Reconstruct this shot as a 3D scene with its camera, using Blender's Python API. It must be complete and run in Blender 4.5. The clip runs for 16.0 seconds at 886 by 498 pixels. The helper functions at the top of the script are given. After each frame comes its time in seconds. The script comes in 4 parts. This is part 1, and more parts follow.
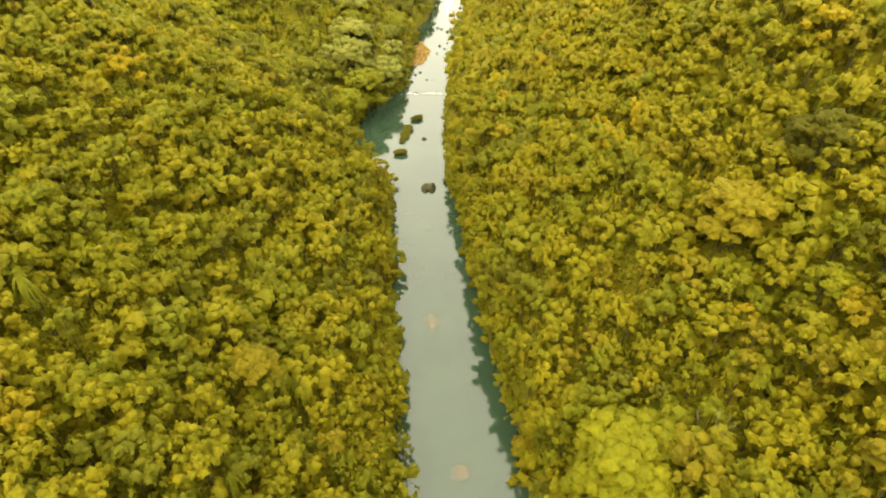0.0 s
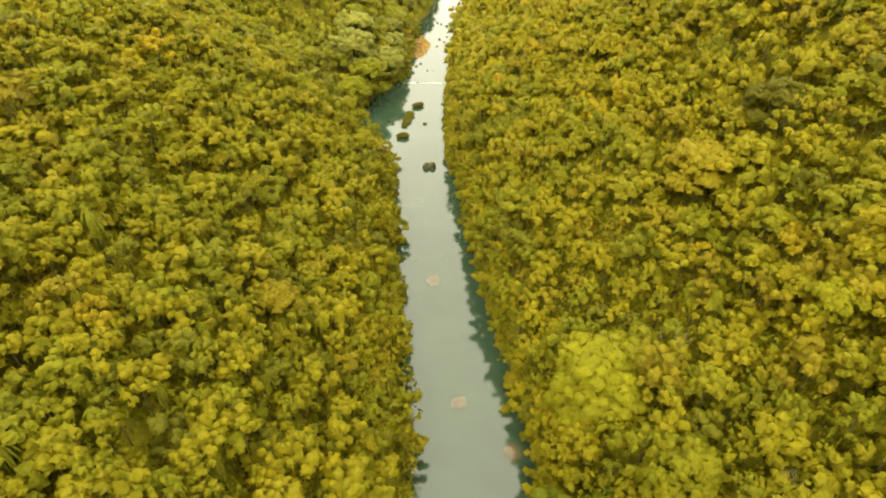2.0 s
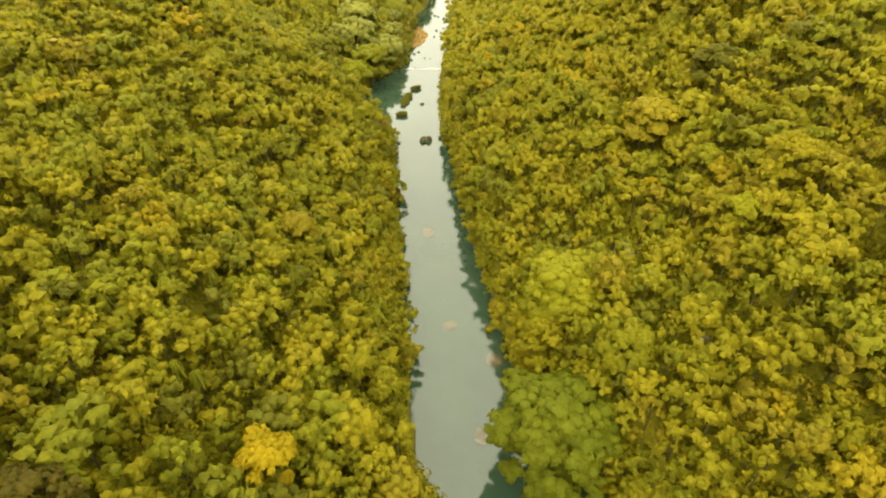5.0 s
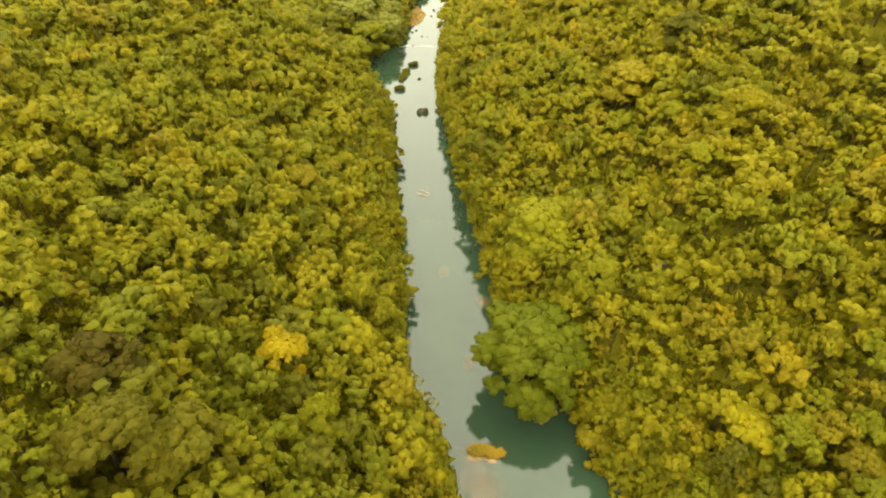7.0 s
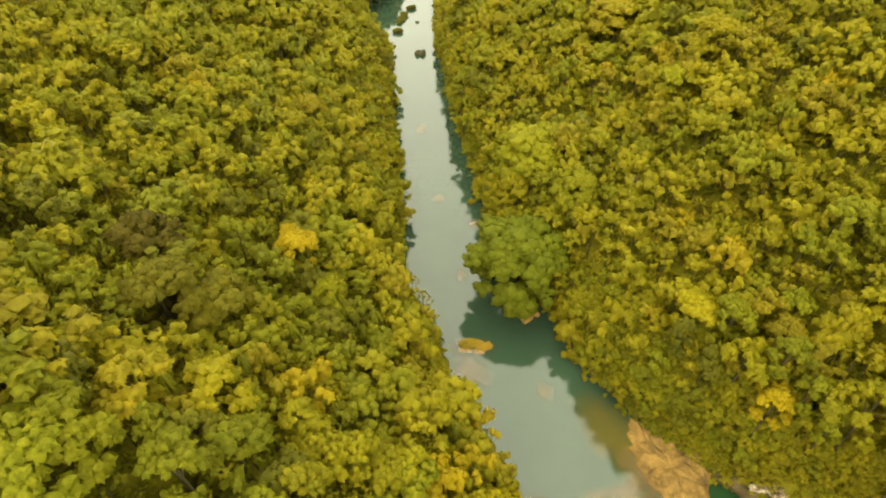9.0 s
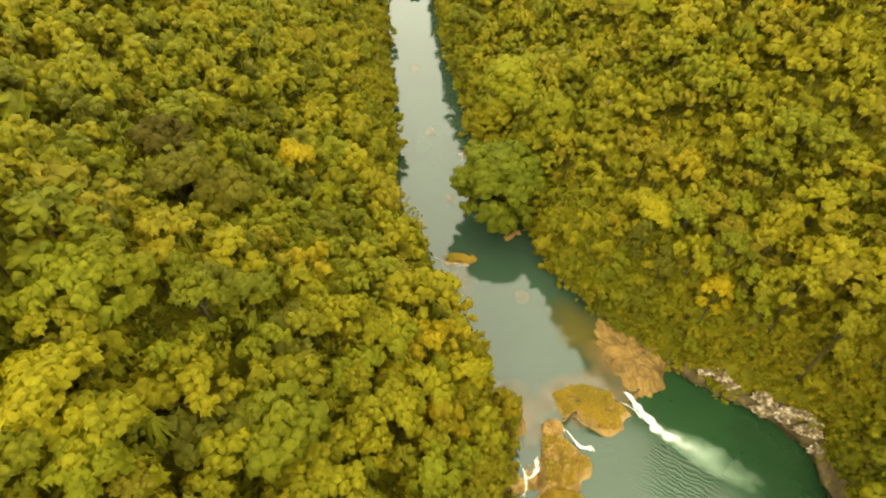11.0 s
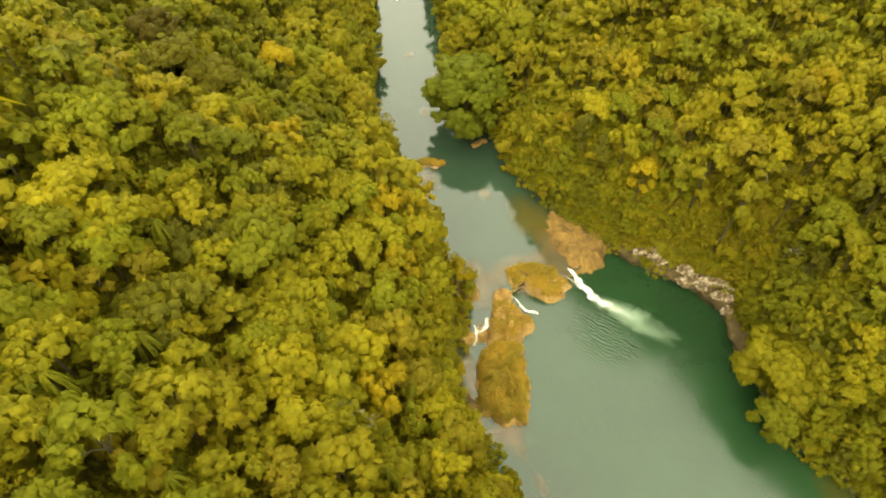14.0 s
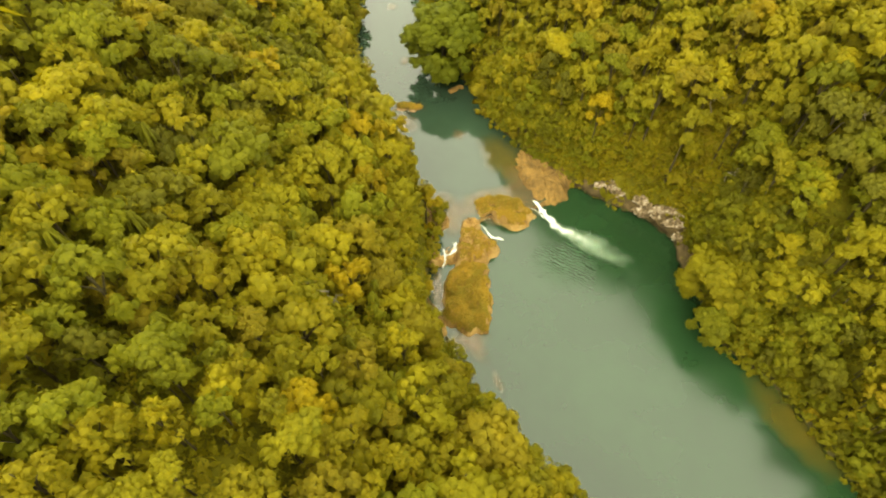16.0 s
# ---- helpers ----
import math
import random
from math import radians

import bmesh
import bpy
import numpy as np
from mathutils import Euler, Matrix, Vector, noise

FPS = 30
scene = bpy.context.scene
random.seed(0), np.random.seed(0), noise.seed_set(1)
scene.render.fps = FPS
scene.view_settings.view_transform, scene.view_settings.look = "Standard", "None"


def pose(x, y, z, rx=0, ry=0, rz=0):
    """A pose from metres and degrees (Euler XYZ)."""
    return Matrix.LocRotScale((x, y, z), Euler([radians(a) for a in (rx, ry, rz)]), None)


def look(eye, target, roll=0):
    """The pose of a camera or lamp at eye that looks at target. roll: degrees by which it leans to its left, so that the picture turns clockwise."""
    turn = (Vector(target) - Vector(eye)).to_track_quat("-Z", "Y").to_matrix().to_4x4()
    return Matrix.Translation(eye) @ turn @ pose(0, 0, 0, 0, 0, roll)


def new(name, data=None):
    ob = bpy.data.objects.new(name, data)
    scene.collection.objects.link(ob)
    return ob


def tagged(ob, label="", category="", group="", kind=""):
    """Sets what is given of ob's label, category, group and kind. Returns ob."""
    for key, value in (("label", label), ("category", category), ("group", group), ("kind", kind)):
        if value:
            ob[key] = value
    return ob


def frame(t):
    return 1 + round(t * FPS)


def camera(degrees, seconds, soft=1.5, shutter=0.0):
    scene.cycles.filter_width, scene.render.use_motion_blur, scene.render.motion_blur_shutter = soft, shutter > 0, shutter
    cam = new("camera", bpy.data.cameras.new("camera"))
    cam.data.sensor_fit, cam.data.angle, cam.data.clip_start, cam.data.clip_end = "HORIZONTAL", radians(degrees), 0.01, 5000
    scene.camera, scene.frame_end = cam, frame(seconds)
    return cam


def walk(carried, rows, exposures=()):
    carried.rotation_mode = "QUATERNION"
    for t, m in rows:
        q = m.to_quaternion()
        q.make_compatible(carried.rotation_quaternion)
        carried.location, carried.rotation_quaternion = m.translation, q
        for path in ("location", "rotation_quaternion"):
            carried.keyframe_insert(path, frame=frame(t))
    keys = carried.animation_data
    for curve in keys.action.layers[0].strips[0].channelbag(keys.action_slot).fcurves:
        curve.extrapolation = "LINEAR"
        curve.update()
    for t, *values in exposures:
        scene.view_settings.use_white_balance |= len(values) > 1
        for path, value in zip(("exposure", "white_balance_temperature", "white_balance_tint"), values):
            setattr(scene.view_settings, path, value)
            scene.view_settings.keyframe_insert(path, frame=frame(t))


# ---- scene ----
cam = camera(78.9, 16.0, soft=2.05)
METRES, EYE, TILT, LEAN, TURN = 100.0, 76.8, -36.4, 0.0, 0.0
ROWS = [
    (0.0, 0.0, 0.0, 0.0, -0.0, -0.0, 0.0),
    (0.5, -0.0002, -0.0263, -0.0195, -0.01, 0.04, -0.01),
    (1.0, -0.0004, -0.0529, -0.039, -0.02, 0.05, 0.01),
    (1.5, -0.0004, -0.0795, -0.0584, -0.02, 0.07, -0.01),
    (2.0, -0.0008, -0.1061, -0.0777, -0.06, 0.09, -0.02),
    (2.5, -0.0006, -0.1321, -0.0973, -0.08, 0.14, -0.04),
    (3.0, 0.0002, -0.1579, -0.117, -0.1, 0.17, -0.04),
    (3.5, 0.0016, -0.1837, -0.1363, -0.13, 0.19, -0.04),
    (4.0, 0.0038, -0.2094, -0.1553, -0.16, 0.23, -0.04),
    (6.5, 0.0196, -0.337, -0.2501, -0.26, -0.01, -0.08),
    (7.0, 0.0224, -0.3624, -0.2687, -0.26, -1.07, -0.08),
    (7.5, 0.0251, -0.3877, -0.287, -0.26, -2.17, -0.07),
    (8.0, 0.0272, -0.4124, -0.306, -0.28, -3.21, -0.04),
    (8.5, 0.0296, -0.437, -0.3241, -0.27, -4.27, -0.05),
    (9.0, 0.0318, -0.4617, -0.3421, -0.27, -5.36, -0.07),
    (9.5, 0.035, -0.4862, -0.3599, -0.27, -6.46, -0.08),
    (12.0, 0.074, -0.6029, -0.4448, -0.14, -10.94, -0.09),
    (12.5, 0.0842, -0.6257, -0.4613, -0.11, -11.59, -0.11),
    (13.0, 0.0947, -0.6483, -0.4778, -0.1, -12.26, -0.11),
    (13.5, 0.1056, -0.6705, -0.4943, -0.11, -12.9, -0.13),
    (14.0, 0.1177, -0.6931, -0.5109, -0.05, -13.53, -0.12),
    (14.5, 0.1303, -0.7157, -0.5272, 0.01, -14.18, -0.14),
    (15.0, 0.1429, -0.7382, -0.5441, -0.01, -14.73, -0.15),
    (15.5, 0.156, -0.7611, -0.5607, -0.02, -15.31, -0.17),
    (16.0, 0.1686, -0.7841, -0.5777, -0.04, -15.87, -0.19),
]
walk(cam, [(t, pose(0, 0, EYE, TILT, LEAN, TURN) @ pose(METRES * x, METRES * y, METRES * z, 90 + pitch, roll, yaw)) for t, x, y, z, yaw, pitch, roll in ROWS],
     exposures=[(0, 1.15, 7350, 16), (4, 1.12, 7300, 14), (9, 1.04, 7250, 12), (16, 1.01, 7250, 12)])

# ---- world and light: bright overcast sky ----
world = bpy.data.worlds.new("overcast_sky")
scene.world = world
world.use_nodes = True
wn = world.node_tree
sky = wn.nodes.new("ShaderNodeTexSky")
sky.sky_type, sky.sun_disc = "NISHITA", False
sky.sun_elevation, sky.sun_rotation = radians(44), radians(198)
cloud = wn.nodes.new("ShaderNodeMix")
cloud.data_type = "RGBA"
cloud.inputs["Factor"].default_value = 0.93
cloud.inputs["B"].default_value = (8.8, 8.9, 7.2, 1)
wn.links.new(sky.outputs["Color"], cloud.inputs["A"])
wn.links.new(cloud.outputs["Result"], wn.nodes["Background"].inputs["Color"])
wn.nodes["Background"].inputs["Strength"].default_value = 0.355
sun = new("sun", bpy.data.lights.new("sun", "SUN"))
sun.data.energy, sun.data.angle, sun.data.color = 1.7, radians(22), (1.0, 0.92, 0.76)
sun.matrix_world = look((-42, -129, 131), (0, 0, 0))


# ---- materials ----
def material(name):
    m = bpy.data.materials.new(name)
    m.use_nodes = True
    nt = m.node_tree
    return m, nt, nt.nodes["Principled BSDF"], nt.nodes["Material Output"]


def node(nt, kind, **values):
    n = nt.nodes.new(kind)
    for key, value in values.items():
        n.inputs[key].default_value = value
    return n


def ramp(nt, source, stops):
    r = nt.nodes.new("ShaderNodeValToRGB")
    e = r.color_ramp.elements
    e[0].position, e[0].color = stops[0][0], (*stops[0][1], 1)
    e[1].position, e[1].color = stops[-1][0], (*stops[-1][1], 1)
    for p, c in stops[1:-1]:
        s = e.new(p)
        s.color = (*c, 1)
    nt.links.new(source, r.inputs["Fac"])
    return r.outputs["Color"]


def noise_of(nt, scale, detail=4.0, rough=0.6, space="Object"):
    tc = nt.nodes.new("ShaderNodeTexCoord")
    n = node(nt, "ShaderNodeTexNoise", Scale=scale, Detail=detail, Roughness=rough)
    nt.links.new(tc.outputs[space], n.inputs["Vector"])
    return n.outputs["Fac"]


def mixed(nt, fac, a, b, blend="MIX"):
    m = nt.nodes.new("ShaderNodeMix")
    m.data_type, m.blend_type = "RGBA", blend
    for key, v in (("Factor", fac), ("A", a), ("B", b)):
        if hasattr(v, "is_linked"):
            nt.links.new(v, m.inputs[key])
        else:
            m.inputs[key].default_value = v
    return m.outputs["Result"]


def bumped(nt, bsdf, height, strength, distance):
    b = node(nt, "ShaderNodeBump", Strength=strength, Distance=distance)
    nt.links.new(height, b.inputs["Height"])
    nt.links.new(b.outputs["Normal"], bsdf.inputs["Normal"])


LEAF = {
    "dark": (0.080, 0.077, 0.004),
    "green": (0.113, 0.116, 0.004),
    "olive": (0.141, 0.128, 0.004),
    "yellow": (0.162, 0.140, 0.004),
    "brown": (0.141, 0.117, 0.005),
    "moss": (0.099, 0.088, 0.004),
    # darkest leaf colour, a brown-green
    "umber": (0.056, 0.045, 0.002),
    "gold": (0.205, 0.155, 0.004),
    "lush": (0.084, 0.096, 0.003),
    "lime": (0.126, 0.124, 0.004),
    "grey": (0.134, 0.138, 0.022),
}


def finish_leaf(nt, bsdf, out, colour):
    """Leaf gloss, leaf-to-leaf variation and light through the leaf."""
    geo = nt.nodes.new("ShaderNodeNewGeometry")
    clump = nt.nodes.new("ShaderNodeAttribute")
    clump.attribute_name = "clump"
    each = ramp(nt, clump.outputs["Fac"], [(0, (0.84, 0.88, 0.84)), (0.5, (1, 1, 1)), (1, (1.14, 1.11, 1.04))])
    patch = ramp(nt, noise_of(nt, 0.55, 3), [(0.3, (0.88, 0.90, 0.88)), (0.7, (1.12, 1.10, 1.06))])
    c = mixed(nt, 1.0, colour, each, "MULTIPLY")
    c = mixed(nt, 1.0, c, patch, "MULTIPLY")
    # single leaves inside the clumps
    spots = node(nt, "ShaderNodeTexNoise", Scale=2.6, Detail=5.0, Roughness=0.72)
    nt.links.new(geo.outputs["Position"], spots.inputs["Vector"])
    blade = ramp(nt, spots.outputs["Fac"], [(0.36, (0.76, 0.78, 0.75)), (0.52, (1, 1, 1)), (0.66, (1.15, 1.13, 1.10))])
    c = mixed(nt, 1.0, c, blade, "MULTIPLY")
    bumped(nt, bsdf, spots.outputs["Fac"], 0.6, 0.35)
    nt.links.new(c, bsdf.inputs["Base Color"])
    bsdf.inputs["Roughness"].default_value = 0.62
    bsdf.inputs["Specular IOR Level"].default_value = 0.11
    thin = nt.nodes.new("ShaderNodeBsdfTranslucent")
    nt.links.new(mixed(nt, 1.0, c, (1.6, 1.55, 1.4, 1), "MULTIPLY"), thin.inputs["Color"])
    mix = node(nt, "ShaderNodeMixShader", Fac=0.4)
    nt.links.new(bsdf.outputs[0], mix.inputs[1])
    nt.links.new(thin.outputs[0], mix.inputs[2])
    nt.links.new(mix.outputs[0], out.inputs["Surface"])


def leaf_material(kind):
    m, nt, bsdf, out = material("leaves_" + kind)
    info = nt.nodes.new("ShaderNodeObjectInfo")
    c = Vector(LEAF[kind])
    tone = ramp(nt, info.outputs["Random"], [(0, tuple(c * 0.82)), (0.5, tuple(c)), (1, tuple(c * 1.16))])
    finish_leaf(nt, bsdf, out, tone)
    return m


def forest_material():
    m, nt, bsdf, out = material("leaves_mixed")
    at = nt.nodes.new("ShaderNodeAttribute")
    at.attribute_name = "tint"
    tone = ramp(nt, at.outputs["Fac"], [(0.0, LEAF["dark"]), (0.28, LEAF["green"]), (0.5, LEAF["olive"]), (0.74, LEAF["yellow"]),
                                        (0.80, LEAF["brown"]), (0.93, LEAF["brown"]), (1.0, LEAF["gold"])])
    finish_leaf(nt, bsdf, out, tone)
    return m


M_LEAF = {k: leaf_material(k) for k in LEAF}
M_FOREST = forest_material()


def bark_material(name, a, b):
    m, nt, bsdf, out = material(name)
    n = noise_of(nt, 3.0, 6)
    nt.links.new(ramp(nt, n, [(0.3, a), (0.7, b)]), bsdf.inputs["Base Color"])
    bsdf.inputs["Roughness"].default_value = 0.9
    bsdf.inputs["Specular IOR Level"].default_value = 0.1
    bumped(nt, bsdf, n, 0.6, 0.05)
    return m


M_BARK = bark_material("bark", (0.024, 0.020, 0.007), (0.060, 0.050, 0.020))
M_DEAD = bark_material("bleached_wood", (0.13, 0.11, 0.07), (0.24, 0.21, 0.14))


def ground_material():
    """Leaf litter and undergrowth on the slopes; tan silt bed with the water's dimming of light painted in by depth."""
    m, nt, bsdf, out = material("forest_floor_and_bed")
    litter = ramp(nt, noise_of(nt, 0.35, 7), [(0.32, (0.050, 0.047, 0.003)), (0.55, (0.085, 0.077, 0.004)), (0.75, (0.115, 0.097, 0.006))])
    geo = nt.nodes.new("ShaderNodeNewGeometry")
    sep = nt.nodes.new("ShaderNodeSeparateXYZ")
    nt.links.new(geo.outputs["Position"], sep.inputs[0])
    mr = node(nt, "ShaderNodeMapRange", **{"From Min": -2.6, "From Max": 0.4})
    nt.links.new(sep.outputs["Z"], mr.inputs["Value"])
    # greener and darker with depth: light lost in water is painted into the colour
    bed = ramp(nt, mr.outputs[0], [(0.0, (0.006, 0.030, 0.012)), (0.45, (0.016, 0.040, 0.015)), (0.75, (0.050, 0.045, 0.014)), (1.0, (0.048, 0.042, 0.012))])
    grit = ramp(nt, noise_of(nt, 0.9, 6), [(0.3, (0.75, 0.75, 0.75)), (0.7, (1.2, 1.2, 1.2))])
    bed = mixed(nt, 1.0, bed, grit, "MULTIPLY")
    wet = node(nt, "ShaderNodeMapRange", **{"From Min": 0.5, "From Max": 1.3})
    nt.links.new(sep.outputs["Z"], wet.inputs["Value"])
    nt.links.new(mixed(nt, wet.outputs[0], bed, litter), bsdf.inputs["Base Color"])
    bsdf.inputs["Roughness"].default_value = 0.95
    bsdf.inputs["Specular IOR Level"].default_value = 0.08
    bumped(nt, bsdf, noise_of(nt, 1.5, 6), 0.8, 0.2)
    return m


M_GROUND = ground_material()


def water_material(name, body, ripple, rough):
    m, nt, bsdf, out = material(name)
    nt.nodes.remove(bsdf)
    murk = ramp(nt, noise_of(nt, 0.06, 4), [(0.3, tuple(0.8 * v for v in body)), (0.7, tuple(1.2 * v for v in body))])
    base = nt.nodes.new("ShaderNodeBsdfDiffuse")
    nt.links.new(murk, base.inputs["Color"])
    gloss = node(nt, "ShaderNodeBsdfGlossy", Color=(0.94, 0.94, 0.94, 1), Roughness=rough)
    fres = node(nt, "ShaderNodeFresnel", IOR=1.56)
    top = nt.nodes.new("ShaderNodeMixShader")
    # small waves keep the far surface from turning into a full mirror
    spread = nt.nodes.new("ShaderNodeMath")
    spread.operation = "MULTIPLY_ADD"
    spread.inputs[1].default_value, spread.inputs[2].default_value = 3.5, 1.0
    nt.links.new(fres.outputs[0], spread.inputs[0])
    share = nt.nodes.new("ShaderNodeMath")
    share.operation = "DIVIDE"
    nt.links.new(fres.outputs[0], share.inputs[0])
    nt.links.new(spread.outputs[0], share.inputs[1])
    nt.links.new(share.outputs[0], top.inputs["Fac"])
    nt.links.new(base.outputs[0], top.inputs[1])
    nt.links.new(gloss.outputs[0], top.inputs[2])
    nt.links.new(top.outputs[0], out.inputs["Surface"])
    tc = nt.nodes.new("ShaderNodeTexCoord")
    n1 = node(nt, "ShaderNodeTexNoise", Scale=0.5, Detail=3.0, Roughness=0.5)
    nt.links.new(tc.outputs["Object"], n1.inputs["Vector"])
    height = n1.outputs["Fac"]
    b = node(nt, "ShaderNodeBump", Strength=0.02, Distance=0.02)
    nt.links.new(height, b.inputs["Height"])
    normal = b.outputs["Normal"]
    if ripple:
        # wavelets that spread from the chute, in one patch of the pool
        mp = nt.nodes.new("ShaderNodeMapping")
        mp.inputs["Location"].default_value = (-ripple[0], -ripple[1], 0)
        nt.links.new(tc.outputs["Object"], mp.inputs["Vector"])
        far = nt.nodes.new("ShaderNodeVectorMath")
        far.operation = "LENGTH"
        nt.links.new(mp.outputs[0], far.inputs[0])
        fade = node(nt, "ShaderNodeMapRange", **{"From Min": 1.0, "From Max": 7.5, "To Min": 1.0, "To Max": 0.0})
        nt.links.new(far.outputs["Value"], fade.inputs["Value"])
        turn = nt.nodes.new("ShaderNodeMapping")
        turn.inputs["Rotation"].default_value = (0, 0, radians(-56))
        nt.links.new(tc.outputs["Object"], turn.inputs["Vector"])
        w = node(nt, "ShaderNodeTexWave", Scale=0.52, Distortion=8.0, Detail=3.0)
        w.inputs["Detail Scale"].default_value = 1.2
        nt.links.new(turn.outputs[0], w.inputs["Vector"])
        mul = nt.nodes.new("ShaderNodeMath")
        mul.operation = "MULTIPLY"
        nt.links.new(w.outputs["Fac"], mul.inputs[0])
        nt.links.new(fade.outputs[0], mul.inputs[1])
        b2 = node(nt, "ShaderNodeBump", Strength=0.6, Distance=0.07)
        nt.links.new(mul.outputs[0], b2.inputs["Height"])
        nt.links.new(normal, b2.inputs["Normal"])
        normal = b2.outputs["Normal"]
    nt.links.new(normal, gloss.inputs["Normal"])
    nt.links.new(normal, fres.inputs["Normal"])
    return m


M_WATER = water_material("river_water", (0.015, 0.030, 0.017), None, 0.07)
M_POOL = water_material("pool_water", (0.008, 0.026, 0.0085), (38.0, -41.0), 0.21)


def rock_material(name, stops, scale, bump):
    m, nt, bsdf, out = material(name)
    n = noise_of(nt, scale, 8, 0.65)
    c = ramp(nt, n, stops)
    fine = ramp(nt, noise_of(nt, scale * 7, 5), [(0.3, (0.72, 0.72, 0.72)), (0.7, (1.2, 1.2, 1.2))])
    nt.links.new(mixed(nt, 1.0, c, fine, "MULTIPLY"), bsdf.inputs["Base Color"])
    bsdf.inputs["Roughness"].default_value = 0.85
    bsdf.inputs["Specular IOR Level"].default_value = 0.2
    bumped(nt, bsdf, n, 0.9, bump)
    return m


M_TUFA = rock_material("tufa_rock", [(0.3, (0.10, 0.055, 0.014)), (0.5, (0.19, 0.115, 0.030)), (0.68, (0.27, 0.18, 0.06))], 0.45, 0.3)
M_LEDGE = rock_material("orange_tan_rock", [(0.3, (0.035, 0.022, 0.006)), (0.42, (0.10, 0.060, 0.014)), (0.58, (0.155, 0.093, 0.022)), (0.78, (0.23, 0.150, 0.055))], 0.3, 0.25)
M_LIME = rock_material("limestone", [(0.38, (0.05, 0.038, 0.017)), (0.49, (0.14, 0.10, 0.05)), (0.58, (0.28, 0.235, 0.155)), (0.70, (0.50, 0.46, 0.37))], 0.9, 0.4)
M_SAND = rock_material("tan_sand", [(0.3, (0.14, 0.085, 0.035)), (0.5, (0.23, 0.15, 0.07)), (0.75, (0.32, 0.22, 0.11))], 0.8, 0.1)
M_CLIFF = rock_material("stained_cliff", [(0.3, (0.020, 0.016, 0.006)), (0.50, (0.048, 0.034, 0.011)), (0.66, (0.10, 0.070, 0.028)), (0.80, (0.22, 0.18, 0.11))], 0.55, 0.4)
M_BOULDER = rock_material("dark_river_rock", [(0.3, (0.016, 0.016, 0.007)), (0.7, (0.060, 0.055, 0.024))], 0.7, 0.2)


def grass_material():
    m, nt, bsdf, out = material("ochre_grass")
    geo = nt.nodes.new("ShaderNodeNewGeometry")
    each = ramp(nt, geo.outputs["Random Per Island"], [(0, (0.112, 0.082, 0.006)), (0.5, (0.150, 0.099, 0.007)), (1, (0.176, 0.110, 0.009))])
    patch = ramp(nt, noise_of(nt, 0.3, 4), [(0.35, (0.68, 0.78, 0.6)), (0.65, (1.15, 1.05, 1.0))])
    nt.links.new(mixed(nt, 1.0, each, patch, "MULTIPLY"), bsdf.inputs["Base Color"])
    bsdf.inputs["Roughness"].default_value = 0.8
    bsdf.inputs["Specular IOR Level"].default_value = 0.15
    return m


M_GRASS = grass_material()


def foam_material(name, colour, low, high, scale):
    """Broken white water: solid where the churn is thick, open where it thins out towards its edge."""
    m, nt, bsdf, out = material(name)
    bsdf.inputs["Base Color"].default_value = (*colour, 1)
    bsdf.inputs["Roughness"].default_value = 0.7
    at = nt.nodes.new("ShaderNodeAttribute")
    at.attribute_name = "thick"
    add = nt.nodes.new("ShaderNodeMath")
    add.operation = "ADD"
    nt.links.new(at.outputs["Fac"], add.inputs[0])
    nt.links.new(noise_of(nt, scale, 6, 0.65), add.inputs[1])
    mr = node(nt, "ShaderNodeMapRange", **{"From Min": low, "From Max": high})
    nt.links.new(add.outputs[0], mr.inputs["Value"])
    nt.links.new(mr.outputs[0], bsdf.inputs["Alpha"])
    bumped(nt, bsdf, noise_of(nt, scale * 2.5, 5), 0.3, 0.05)
    return m


def shallow_material(name, colour):
    """Silt or weed close under still water: its colour through a glossy surface, fading out into depth."""
    m, nt, bsdf, out = material(name)
    grain = ramp(nt, noise_of(nt, 1.2, 6), [(0.3, tuple(0.75 * v for v in colour)), (0.7, tuple(1.2 * v for v in colour))])
    nt.links.new(grain, bsdf.inputs["Base Color"])
    bsdf.inputs["Roughness"].default_value = 0.08
    bsdf.inputs["IOR"].default_value = 1.5
    at = nt.nodes.new("ShaderNodeAttribute")
    at.attribute_name = "thick"
    add = nt.nodes.new("ShaderNodeMath")
    add.operation = "ADD"
    nt.links.new(at.outputs["Fac"], add.inputs[0])
    nt.links.new(noise_of(nt, 0.5, 5, 0.6), add.inputs[1])
    mr = node(nt, "ShaderNodeMapRange", **{"From Min": 0.62, "From Max": 1.7, "To Max": 0.48})
    nt.links.new(add.outputs[0], mr.inputs["Value"])
    nt.links.new(mr.outputs[0], bsdf.inputs["Alpha"])
    return m


M_SILT = shallow_material("silt_shallows", (0.165, 0.108, 0.050))
M_WEED = shallow_material("weedy_shallows", (0.12, 0.085, 0.008))
M_FOAM = foam_material("white_water", (0.60, 0.64, 0.58), 0.76, 1.4, 1.3)
M_PLUME = foam_material("drifting_foam", (0.34, 0.47, 0.32), 0.40, 1.9, 0.3)

